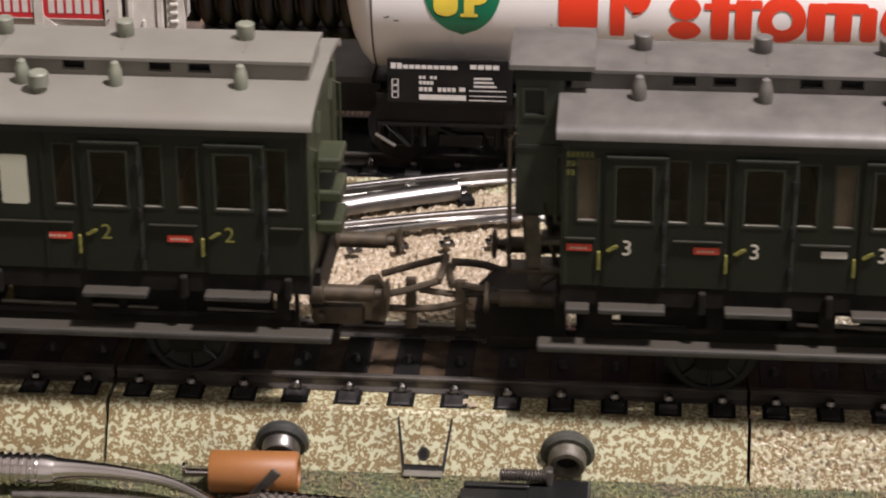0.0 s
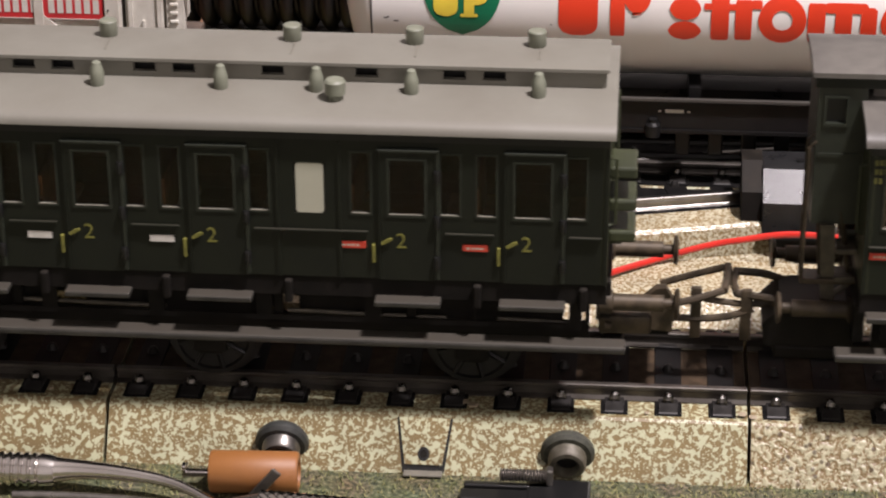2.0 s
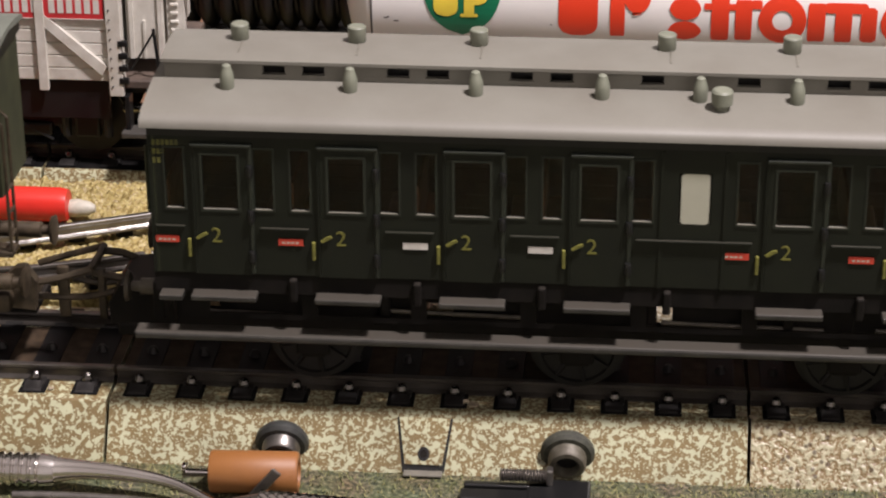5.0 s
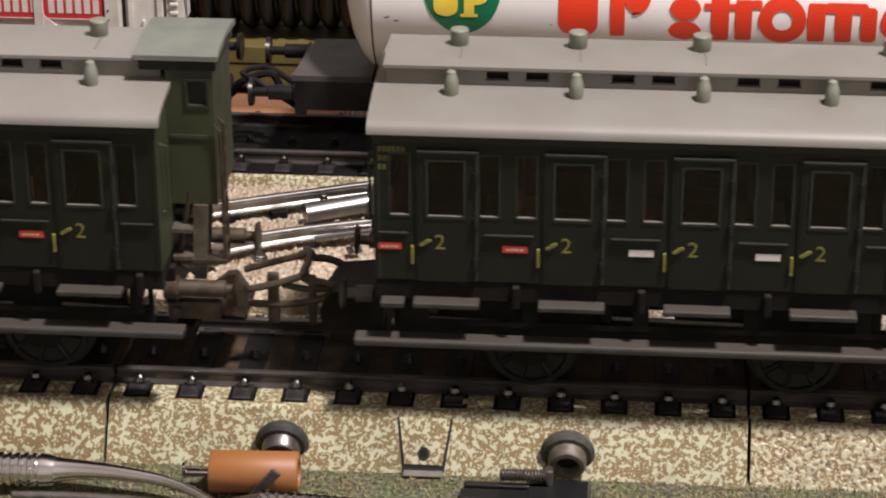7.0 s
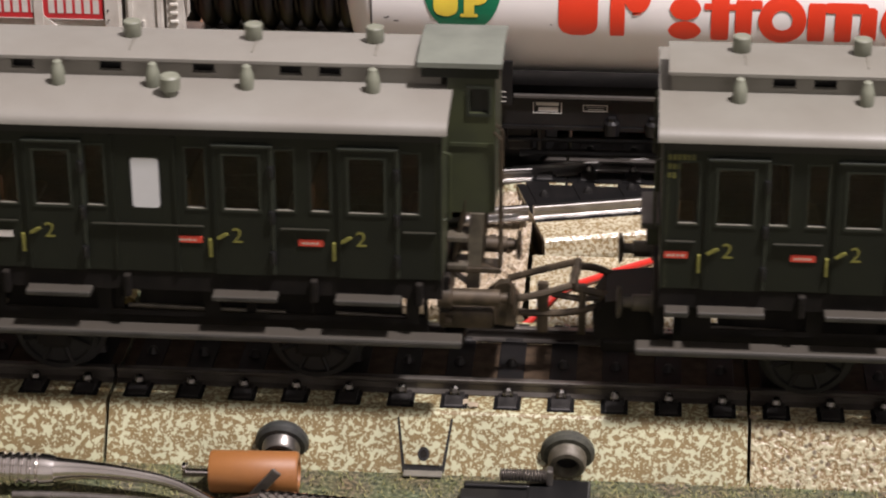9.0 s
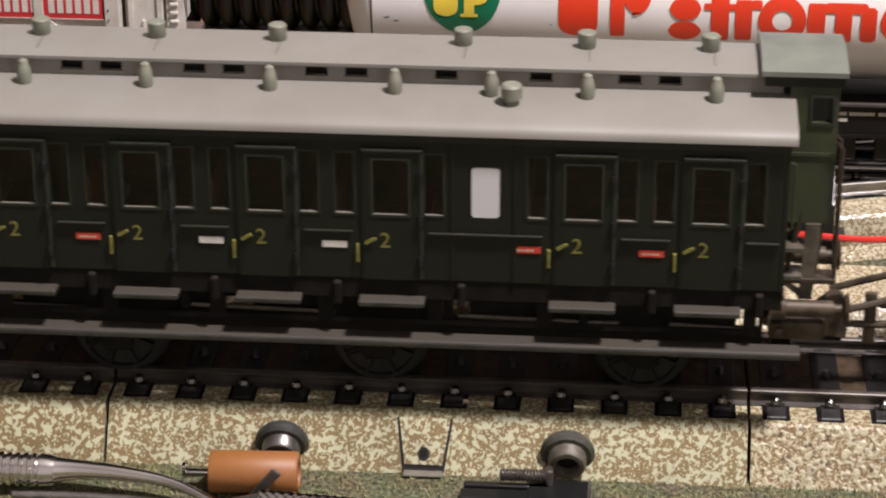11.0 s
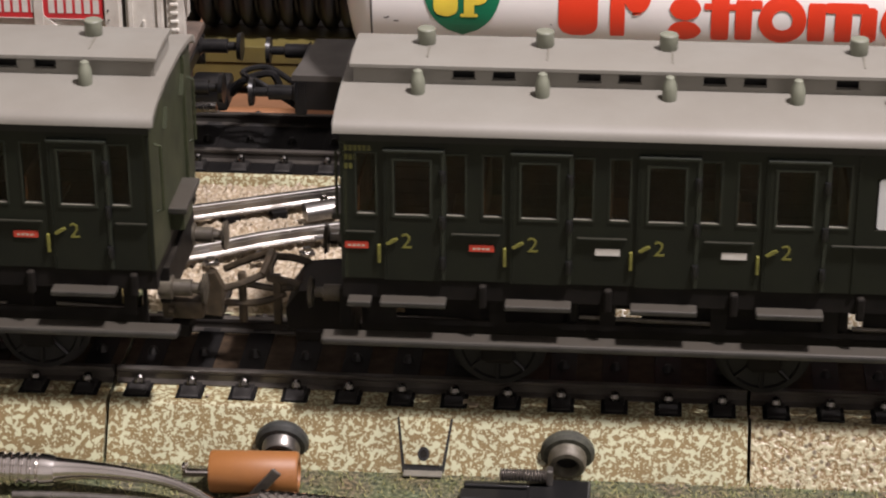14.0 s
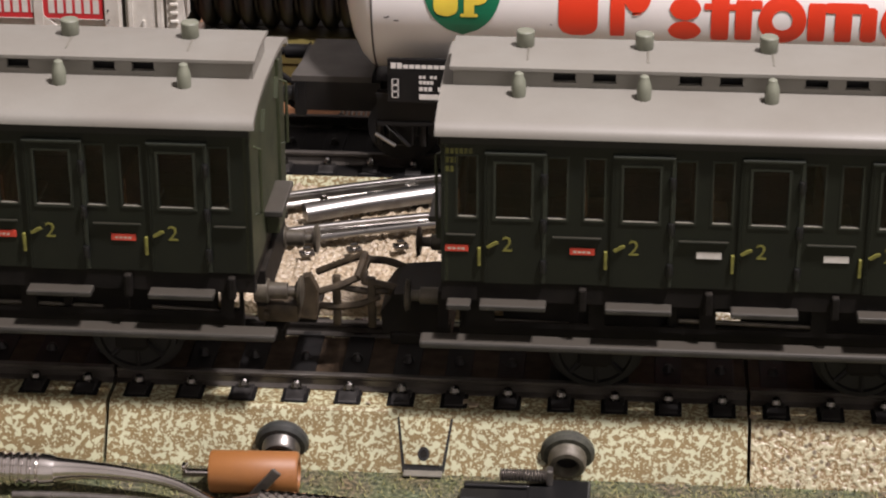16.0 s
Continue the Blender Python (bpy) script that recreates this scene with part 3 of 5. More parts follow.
    part("floor_plate", box(B(), 0.8, LEN - 0.8, -13.6, 13.6, 26.6, 28.3), FRAME, c)
    for x in (38, 46, 70, 78):
        part("brake_block", box(B(), x, x + 4.5, -8, 8, 21.5, 26.6, 0.3), FRAME, c)
    part("air_tank", tube(B(), [(30, -6, 22), (50, -6, 22)], 1.6, 10), FRAME, c)
    for x in (0.2, LEN - 1.7):
        part("buffer_beam", box(B(), x, x + 1.5, *((-14.6, 14.6) if x < 50 else (-9.8, 9.8)), 20.6, 26.2, 0.15), FRAME, c)
    for x in (21.8, 58.6, 95.4):
        for s in (-1, 1):
            a = B()
            box(a, x - 1.8, x + 1.8, *sorted((s * 9.2, s * 11.6)), 13.8, 20.8, 0.3)
            box(a, x - 6.0, x + 6.0, *sorted((s * 10.2, s * 11.4)), 21.2, 22.2, 0.2)
            box(a, x - 4.6, x + 4.6, *sorted((s * 10.3, s * 11.3)), 20.4, 21.3, 0.2)
            box(a, x - 2.4, x + 2.4, *sorted((s * 11.2, s * 12.2)), 14.4, 17.8, 0.4)
            part("axle_box", a, FRAME, c)
    # pale rods added in place of the glints on the brake gear
    for x0, x1, z in ((33, 53, 22.4), (70, 92, 22.0), (6, 18, 21.6), (99, 110, 21.8)):
        part("glint_rod", tube(B(), [(x0, -13.2, z), (x1, -13.2, z - 0.4)], 0.32, 6), BUFFER, c)
    for x in (31.5, 68.0, 86.5):
        part("hanger", box(box(B(), x, x + 1.4, -13.6, -12.6, 20.4, 24.8, 0.25), x - 1.0, x + 2.4, -13.5, -12.7, 20.2, 21.4, 0.25), FRAME, c)
    if treads:
        for z in (43.2, 38.4, 33.8):
            part("end_tread", box(B(), LEN - 0.8, LEN + 2.9, -9.6, -2.6, z - 1.7, z, 0.35), GREEN_END, c, "dark climbing tread on the end wall")
    # steps: a plate under each door, one long board below
    plate = shared("door_step", lambda: mesh_of("door_step", box(B(), 0, 9.0, -17.5, -15.0, 25.0, 25.8, 0.2), STEP))
    brk = shared("step_bracket", lambda: mesh_of("step_bracket", box(B(), -0.55, 0.55, -16.3, -15.1, 24.6, 28.0, 0.3), FRAME))
    for d in DOORS:
        part("door_step", plate, STEP, c, at=(d - 0.9, 0, 0))
        p = part("door_step", plate, STEP, c)
        p.matrix_local = mm(d + 8.1, 0, 0, 0, 0, 180)
        part("step_bracket", brk, FRAME, c, at=(d + 13 if d < 100 else d + 10.5, 0, 0))
    part("door_step", box(B(), 1.6, 4.8, -17.4, -15.0, 24.9, 25.7, 0.15), STEP, c)
    for s in (-1, 1):
        lb = B()
        box(lb, -2.2, LEN + 2.0, *sorted((s * 14.2, s * 17.3)), 18.8, 19.9, 0.35)
        part("running_board", lb, STEP, c, "long dusty lower step board")
    # buffers and hook couplings
    for x, s in ((0.3, -1), (LEN - 0.3, 1)):
        n_ = stems[0] if s < 0 else stems[1]
        for y in (-8.8, 8.8):
            bf = B()
            turned(bf, [(1.7, s * -1.6), (1.75, s * 0.3), (1.2, s * 0.5), (1.2, s * (n_ - 2.2)), (0.75, s * (n_ - 2.1)), (0.75, s * (n_ - 0.9)), (2.0, s * (n_ - 0.7)), (2.3, s * (n_ - 0.2)), (1.5, s * n_)], axis="x", seg=18)
            part("buffer", bf, COUPLER if n_ > 6 else BUFFER, c, "worn grey buffer", soft=True, at=(x, y, 22.7))
        f_ = reach[0] if s < 0 else reach[1]

        def q(d, y, z):
            return (x + s * f_ * d, y, z)
        k = B()
        if s > 0:
            # drawbar with an upright head plate and a long tapering loop
            prism(k, [(q(3.4, 0, 0)[0], 17.4), (q(6.6, 0, 0)[0], 17.0), (q(6.9, 0, 0)[0], 21.4), (q(5.8, 0, 0)[0], 23.8), (q(4.8, 0, 0)[0], 23.6), (q(3.5, 0, 0)[0], 22.0)], -6.2, -4.6, "y")
            tube(k, smooth_path([q(5.4, -4.6, 20.3), q(9.0, -4.0, 21.2), q(12.0, -3.0, 22.2)]), 0.55, 8)
            tube(k, smooth_path([q(5.4, 4.0, 19.6), q(9.0, 3.6, 21.4), q(12.5, 3.0, 23.1)]), 0.55, 8)
            tube(k, [q(12.0, -3.2, 22.2), q(12.4, 0, 22.8), q(12.5, 3.2, 23.1)], 0.6, 8)
            tube(k, smooth_path([q(4.0, -3.0, 18.0), q(7.5, -3.0, 17.7), q(10.8, -3.0, 17.8), q(13.4, -3.0, 18.5), q(15.2, -2.8, 19.4)]), 0.55, 8)
            box(k, *sorted((q(8.5, 0, 0)[0], q(9.7, 0, 0)[0])), -3.4, -2.4, 14.6, 22.6, 0.25)
            box(k, *sorted((x - 1.6, q(4.4, 0, 0)[0])), -8.4, -5.0, 17.4, 20.3, 0.6)
            tube(k, [q(-0.5, -8.4, 18.9), q(0.2, -8.4, 18.8)], 0.7, 12)
            box(k, *sorted((x - 2.0, q(6.0, 0, 0)[0])), -2.6, 2.6, 16.6, 18.0, 0.2)
        else:
            tube(k, smooth_path([q(5.0, -3.2, 20.4), q(8.4, -3.2, 21.3), q(11.6, -2.6, 21.6)]), 0.6, 8)
            tube(k, smooth_path([q(5.0, 3.4, 20.4), q(8.4, 3.4, 21.9), q(11.6, 2.6, 22.6)]), 0.6, 8)
            tube(k, [q(11.5, -2.8, 21.6), q(11.9, 0, 22.2), q(11.5, 2.8, 22.6)], 0.6, 8)
            tube(k, [q(7.4, -3.4, 21.0), q(7.6, -3.4, 18.2)], 0.6, 8)
            box(k, *sorted((q(9.9, 0, 0)[0], q(11.1, 0, 0)[0])), -3.4, -2.4, 14.5, 22.4, 0.25)
            tube(k, smooth_path([q(5.0, -2.6, 19.4), q(8.0, -2.6, 20.2), q(11.0, -2.6, 20.0), q(15.0, -2.6, 20.6)]), 0.5, 8)
        part("coupling", k, COUPLER, c, "browned metal hook coupling", soft=True)
        pk = box(B(), *sorted((x - s * 1.0, x + (s * f_ * 7.6 if s < 0 else 2.0))), -6.6, 6.6, 13.6, 15.6, 0.4)
        if s < 0:
            prism(pk, [(x + 1.0, 15.4), (x - f_ * 8.6, 15.4), (x - f_ * 8.9, 18.6), (x - f_ * 7.0, 21.4), (x + 1.0, 22.2)], -6.2, 4.0, "y")
        else:
            box(pk, x - 1.0, x + f_ * 6.4, -4.4, 4.4, 15.5, 16.6, 0.3)
        part("coupling_pocket", pk, FRAME, c, "black coupling pocket")
    # brakeman's cabin
    if cabin:
        s = 1 if cabin == "right" else -1
        e = LEN - 0.8 if s > 0 else 0.8
        x0, x1 = sorted((e + 0.1 * s, e + 6.6 * s))
        paint = GREEN_END if roof_mat is not ROOF_DARK else EDGE
        w0, w1 = (x0 + 3.0, x0 + 5.6) if s > 0 else (x0 + 1.2, x0 + 3.8)
        cbn = part("brakeman_cabin", holed(B(), x0, x1, -6.8, -6.1, 35.4, 56.4, [(w0, w1, 49.4, 53.0)]), paint, c, "paler green brakeman's cabin at the coach end")
        part("cabin_wall", box(B(), x0, x1, 6.1, 6.8, 35.4, 56.4), paint, cbn)
        part("cabin_wall", box(B(), *((x1 - 0.7, x1) if s > 0 else (x0, x0 + 0.7)), -6.1, 6.1, 35.4, 56.4), paint, cbn)
        part("cabin_floor", box(B(), x0, x1, -6.8, 6.8, 34.7, 35.4), paint, cbn)
        part("cabin_strip", box(B(), x0 + 0.4, x1 - 0.2, -7.05, -6.8, 44.6, 45.1), paint, cbn)
        part("window_frame", holed(B(), w0 - 0.4, w1 + 0.4, -7.05, -6.8, 49.0, 53.4, [(w0, w1, 49.4, 53.0)]), EDGE, cbn)
        o = [(-7.6, 56.1), (-7.6, 56.8), (-5.5, 57.3), (-2.8, 57.6), (0, 57.7), (2.8, 57.6), (5.5, 57.3), (7.6, 56.8), (7.6, 56.1), (0, 57.0)]
        part("cabin_roof", prism(B(), o, *sorted((e - 3.9 * s, e + 7.5 * s))), CABIN_ROOF if roof_mat is not ROOF_DARK else ROOF_DARK, cbn, soft=True)
        part("cabin_eave", box(B(), *sorted((e - 3.4 * s, e + 7.1 * s)), -7.2, 7.2, 54.6, 56.3), GREEN, cbn)
        part("cabin_window", box(B(), w0 - 0.2, w1 + 0.2, -6.2, -6.05, 49.2, 53.2), BLACK, cbn, "dark cabin window")
        ld = B()
        for y in (-7.5, -4.5):
            tube(ld, [(e + 7.4 * s, y, 26), (e + 7.4 * s, y, 46), (e + 6.5 * s, y, 47)], 0.26, 6)
        for z in (29, 32.5, 36):
            tube(ld, [(e + 7.4 * s, -7.5, z), (e + 7.4 * s, -4.5, z)], 0.25, 6)
        box(ld, *sorted((e, e + 7.6 * s)), -8, -4.5, 26.0, 26.8, 0.15)
        tube(ld, [(e + 0.8 * s, -6.5, 26.5), (e + 2.6 * s, -6.5, 36.5)], 0.4, 6)
        tube(ld, [(e + 4.6 * s, -6.0, 26.5), (e + 5.4 * s, -6.0, 36.5)], 0.5, 6)
        part("ladder", ld, COUPLER, cbn, "thin ladder and handrails below the cabin")
        st = B()
        prism(st, [(e + 2.7 * s, 23.4), (e + 4.6 * s, 23.4), (e + 5.2 * s, 34.7), (e + 3.2 * s, 34.7)], -7.4, -6.6, "y")
        part("ladder_strap", st, BUFFER, cbn, "worn upright strap under the cabin")
        for z in (31.2, 27.0):
            part("ladder_tread", box(B(), *sorted((e + 0.1 * s, e + 3.0 * s)), -8.4, -4.6, z - 0.4, z + 0.4, 0.15), BUFFER, cbn)
        part("strut", tube(B(), [(e - 0.4 * s, -6.6, 26.6), (e + 2.9 * s, -6.6, 24.0)], 0.45, 6), BUFFER, cbn)
    # wheelsets
    wheels = []
    for x in (21.8, 58.6, 95.4):
        w = B()
        for y in (-8.25, 8.25):
            s = 1 if y > 0 else -1
            turned(w, [(6.9, y - s * 1.4), (6.9, y - s * 0.8), (5.95, y - s * 0.7), (5.9, y + s * 1.2), (5.2, y + s * 1.25), (5.0, y + s * 0.8), (1.6, y + s * 0.8), (1.4, y + s * 1.5)], axis="y", seg=28)
            for k in range(8):
                a = 2 * math.pi * k / 8
                p, q = Vector((1.5 * math.cos(a), y + s * 1.0, 1.5 * math.sin(a))), Vector((5.1 * math.cos(a), y + s * 1.0, 5.1 * math.sin(a)))
                tube(w, [p, q], 0.35, 5)
        tube(w, [(0, -10.5, 0), (0, 10.5, 0)], 0.9, 10)
        ws = part("wheelset", w, WHEEL, c, "dark spoked wheels on an axle", soft=True, at=(x, 0, RAIL_TOP + 5.9))
        wheels.append((ws, x))
    return c, wheels


TRAIN = []
coach_a = coach("dark green third-class coach with sooty roof and brakeman's cabin", "3", ROOF_DARK, ROOF_DARK, "left", "rrwwrr", (3.0, 36.85), CREAM, (1.32, 1.0), stems=(10.2, 5.2))
coach_b = coach("dark green second-class coach with grey clerestory roof", "2", ROOF_B, VENT, "", "rrwwrr", reach=(0.95, 1.32), treads=True, stems=(5.2, 9.6), lavatory=CREAM_PANE)
coach_c = coach("dark green second-class coach with grey roof and brakeman's cabin", "2", ROOF, VENT, "right", "rrwwrr", reach=(1.0, 1.4), stems=(5.2, 9.2))
coach_d = coach("dark green second-class coach with grey roof and plain end", "2", ROOF, VENT, "", "rrwwrr")
# left end of each coach when coach C stands at zero
HOMES = ((coach_a, 289.2), (coach_b, 142.3), (coach_c, 0.0), (coach_d, -138.6))


# ---- the standing goods wagons behind ----
RY = 80.2
TANK_R, TANK_Z = 15.5, 39.0
TANK_WHITE = material("tank_white", (0.86, 0.835, 0.80), 0.3, second=(0.81, 0.785, 0.74), size=20, grain=0.02)
TANK_RED = material("tank_red", (0.74, 0.055, 0.02), 0.35, second=(0.68, 0.05, 0.02), size=8, grain=0.04)
SHIELD_GREEN = material("shield_green", (0.012, 0.16, 0.075), 0.35, size=8, grain=0.04)
SHIELD_YELLOW = material("shield_yellow", (0.80, 0.62, 0.07), 0.35, size=8, grain=0.04)
WAGON_BLACK = material("wagon_black", (0.006, 0.006, 0.0065), 0.33, second=(0.011, 0.0105, 0.010), size=4, grain=0.2, spec=0.3)
WAGON_GREY = material("platform_grey", (0.06, 0.055, 0.048), 0.5, size=5, grain=0.15)
PLANK_WHITE = material("white_plank_paint", (0.60, 0.58, 0.52), 0.5, second=(0.45, 0.42, 0.36), size=4, grain=0.12, bump=0.05)
BOARD_RED = material("red_board", (0.55, 0.035, 0.04), 0.45, size=5, grain=0.08)


def on_tank(outline, lift=0.06, thick=0.1, step=1.0):
    """A decal plate bent round the tank: outline in (x, degrees above the axis)."""
    bm = B()
    k = len(outline)
    rings = []
    for r in (TANK_R + lift, TANK_R + lift + thick):
        rings.append([bm.verts.new((x, RY - r * math.cos(radians(a)), TANK_Z + r * math.sin(radians(a)))) for x, a in outline])
    for i in range(k):
        bm.faces.new((rings[0][i], rings[0][(i + 1) % k], rings[1][(i + 1) % k], rings[1][i]))
    bm.faces.new(rings[1])
    bm.faces.new(rings[0][::-1])
    return bm


def bent_block(x0, x1, a0, a1, r=0.0):
    """A rounded block on the tank, cut into strips so that it follows the curve."""
    bm = B()
    n = max(10, int(abs(a1 - a0) / 1.6))
    wide = math.radians(1) * TANK_R
    for i in range(n):
        lo, hi = a0 + (a1 - a0) * i / n, a0 + (a1 - a0) * (i + 1) / n

        def inset(a):
            d = min(a - a0, a1 - a) * wide
            return r - math.sqrt(max(0, r * r - (r - d) ** 2)) if d < r else 0.0
        pts = ((x0 + inset(lo), lo), (x1 - inset(lo), lo), (x1 - inset(hi), hi), (x0 + inset(hi), hi))
        q = [bm.verts.new((x, RY - (TANK_R + 0.16) * math.cos(radians(a)), TANK_Z + (TANK_R + 0.16) * math.sin(radians(a)))) for x, a in pts]
        bm.faces.new(q)
    return bm


def bent_disc(x, a, rx, inner=0.0, n=28):
    bm = B()
    ra = math.degrees(rx / TANK_R)

    def at(k, f):
        t = 2 * math.pi * k / n
        xx, aa = x + rx * f * math.cos(t), a + ra * f * 1.05 * math.sin(t)
        return (xx, RY - (TANK_R + 0.16) * math.cos(radians(aa)), TANK_Z + (TANK_R + 0.16) * math.sin(radians(aa)))
    fs = [inner, (1 + inner) / 2, 1.0] if inner else [0.02, 0.5, 1.0]
    rings = [[bm.verts.new(at(k, f)) for k in range(n)] for f in fs]
    for p, q in zip(rings, rings[1:]):
        for k in range(n):
            bm.faces.new((p[k], p[(k + 1) % n], q[(k + 1) % n], q[k]))
    return bm


def bogie(parent, x):
    b = B()
    for s in (-1, 1):
        y = RY + s * 11.5
        box(b, x - 13, x + 13, y - 0.8, y + 0.8, 14.5, 18.2, 0.4)
        for dx in (-10, 10):
            box(b, x + dx - 2.2, x + dx + 2.2, y - 1.4, y + 1.2, 12.8, 17.2, 0.5)
            tube(b, [(x + dx - 3.6, y - 1.2, 13.2), (x + dx - 3.6, y - 1.2, 17.6)], 0.8, 8)
            tube(b, [(x + dx + 3.6, y - 1.2, 13.2), (x + dx + 3.6, y - 1.2, 17.6)], 0.8, 8)
        box(b, x - 4, x + 4, y - 1.6, y + 1, 13.0, 15.5, 0.5)
        tube(b, [(x - 8, y - 1.3, 19), (x + 4, y - 1.3, 12.4)], 0.35, 6)
    part("bogie", b, WAGON_BLACK, parent, "black sprung bogie frame")
    for dx in (-10, 10):
        w = B()
        for y in (-8.2, 8.2):
            turned(w, [(6.2, y - 1.2), (5.6, y - 0.4), (5.5, y + 1.2), (1.5, y + 0.8)], at=(0, 0, 0), axis="y", seg=24)
        tube(w, [(0, -9, 0), (0, 9, 0)], 0.9, 8)
        part("wheelset", w, WAGON_BLACK, parent, at=(x + dx, RY, RAIL_TOP + 5.6), soft=True)


def bars(rows, y, mat, parent, name="lettering", label="illegible white stencilled lettering"):
    """Plain bars for tiny print on an upright plate: rows of x0, x1, z0, z1."""
    b = B()
    for x0, x1, z0, z1 in rows:
        box(b, x0, x1, y - 0.05, y, z0, z1)
    return part(name, b, mat, parent, label)


def tank_wagon():
    t = thing("tank_wagon", "white tank wagon with red and green markings on black frame", "wagon")
    b = B()
    prof = [(0.4, -48.2), (6, -47.8), (10.5, -46.6), (13.5, -45.0), (15.0, -43.6), (TANK_R, -42.6), (TANK_R, 98)]
    prof += [(15.0, 99), (13, 101), (9, 103), (0.4, 104)]
    turned(b, prof, at=(0, RY, TANK_Z), axis="x", seg=72)
    part("tank", b, TANK_WHITE, t, "glossy white tank barrel", soft=True)
    b = turned(B(), [(TANK_R + 0.08, -42.75), (TANK_R + 0.12, -42.6), (TANK_R + 0.08, -42.45)], at=(0, RY, TANK_Z), axis="x", seg=72)
    part("seam_band", b, WAGON_GREY, t, "thin weld seam round the tank", soft=True)
    # green shield with two yellow shapes
    out = []
    for i in range(13):
        u = i / 12
        a = -18.4 + u * 44
        out.append((min(6.35, 6.35 * (1 - (1 - min(1, (a + 18.4) / 30)) ** 2.0) ** 0.62), a))
    n = len(out)
    bm = B()
    strip = [[bm.verts.new((-27.6 + k * w, RY - (TANK_R + 0.16) * math.cos(radians(a)), TANK_Z + (TANK_R + 0.16) * math.sin(radians(a)))) for k in (-1, -0.33, 0.33, 1)] for w, a in [(max(w, 0.1), a) for w, a in out]]
    for p, q in zip(strip, strip[1:]):
        for k in range(3):
            bm.faces.new((p[k], p[k + 1], q[k + 1], q[k]))
    sh = part("shield", bm, SHIELD_GREEN, t, "green shield emblem")
    for x0, x1, a0, a1, r in ((-32.3, -28.3, -5.6, 14, 1.6), (-27.3, -25.6, -5.6, 14, 0.2), (-27.9, -25.0, -5.8, -3.6, 0.2), (-27.3, -23.4, 2.0, 14, 1.5)):
        bm = bent_block(x0, x1, a0, a1, r)
        for v in bm.verts:
            v.co.y -= 0.1
        part("emblem_shape", bm, SHIELD_YELLOW, sh, "yellow shape on the shield")
    # red shapes along the barrel
    for x0, x1, a0, a1, r in ((-11.8, -5.4, -16.6, 24, 2.2), (-3.4, -1.0, -16.4, 24, 0.1), (-1.2, 3.2, -2.0, 24, 3.0), (5.9, 11.6, -18.0, -5.0, 2.6),
                              (6.2, 11.4, -4.6, 10, 2.4), (13.0, 15.9, -17.6, 24, 0.3), (11.8, 17.0, 2.4, 6.4, 0.2), (16.9, 19.6, -17.2, 9, 0.2), (19.4, 21.2, 3.4, 9, 0.4),
                              (28.6, 31.4, -16.9, 8, 0.2), (33.0, 35.7, -16.9, 7, 0.2), (37.1, 39.7, -16.7, 6, 0.6), (31.2, 38.2, 2.0, 8.5, 0.6),
                              (49.5, 56, -16.7, 9, 2.8), (58, 64, -16.7, 9, 2.8), (66, 72, -16.7, 9, 2.8)):
        part("red_marking", bent_block(x0, x1, a0, a1, r), TANK_RED, t, "red shape painted on the tank", soft=True)
    part("red_marking", bent_disc(24.5, -3.4, 3.9, 0.42), TANK_RED, t, "red ring painted on the tank")
    part("red_marking", bent_disc(44.2, -3.4, 3.9, 0.42), TANK_RED, t, "red ring painted on the tank")
    for x, a, w in ((-40.6, -8, 0.7), (-38.9, -10, 0.8), (-13.1, -10, 0.25), (-40.0, -7.4, 0.4)):
        part("paint_chip", bent_block(x, x + w, a, a + 0.8), WAGON_GREY, t, "small chipped spot in the paint")
    # frame
    f = B()
    for s in (-1, 1):
        ys = sorted((RY + s * 13.6, RY + s * 14.6))
        box(f, -42, 110, *ys, 17.8, 23.4)
        box(f, -42, 110, *sorted((RY + s * 13.4, RY + s * 15.2)), 22.6, 23.4)
        box(f, -42, 110, *sorted((RY + s * 13.4, RY + s * 15.0)), 17.6, 18.2)
    box(f, -54, 112, RY - 6, RY + 6, 18, 22)
    for x in (-30, 10, 50, 90):
        box(f, x, x + 2, RY - 13, RY + 13, 18, 25)
    part("frame", f, WAGON_BLACK, t)
    part("frame_ledge", box(B(), -19, 110, RY - 15.5, RY - 14.6, 23.4, 23.8), WAGON_GREY, t, "grey top edge of the frame")
    e = B()
    prism(e, [(-57.2, RY - 8.6), (-43.5, RY - 8.6), (-43.5, RY + 9.6), (-55.2, RY + 9.6)], 22.6, 23.6, "z")
    part("end_platform", e, WAGON_GREY, t, "grey end platform")
    part("headstock", box(B(), -56.8, -54.8, RY - 8.6, RY + 9.4, 16.4, 22.6, 0.2), WAGON_BLACK, t)
    part("side_skirt", box(B(), -54.8, -42, RY - 8.6, RY - 7.8, 17.4, 22.6), WAGON_BLACK, t)
    # name plate, blank bars only
    p = part("name_plate", box(B(), -40.0, -19.2, 64.0, 64.7, 22.3, 30.0, 0.08), WAGON_BLACK, t, "black plate with white print")
    bars([(-39.4 + k * 1.02, -38.55 + k * 1.02, 28.3 + (0.0 if k < 2 else 0.05), 29.3 if k < 2 else 29.0) for k in range(11)] + [(-26.2 + k * 1.25, -25.15 + k * 1.25, 28.5, 29.25) for k in range(4)], 63.98, WHITE, p)
    bars([*[(-34.7 + k * 0.62, -34.25 + k * 0.62, 26.6, 27.1) for k in (0, 1, 3, 4)], *[(-34.7 + k * 0.62, -34.2 + k * 0.62, 25.6, 26.2) for k in range(4)], *[(-34.7 + k * 0.78, -34.1 + k * 0.78, 24.4, 25.1) for k in (0, 1, 2, 4, 5, 6, 7)], (-34.7, -26.9, 22.9, 23.8), (-28.0, -27.0, 24.5, 25.2)], 63.98, WHITE, p)
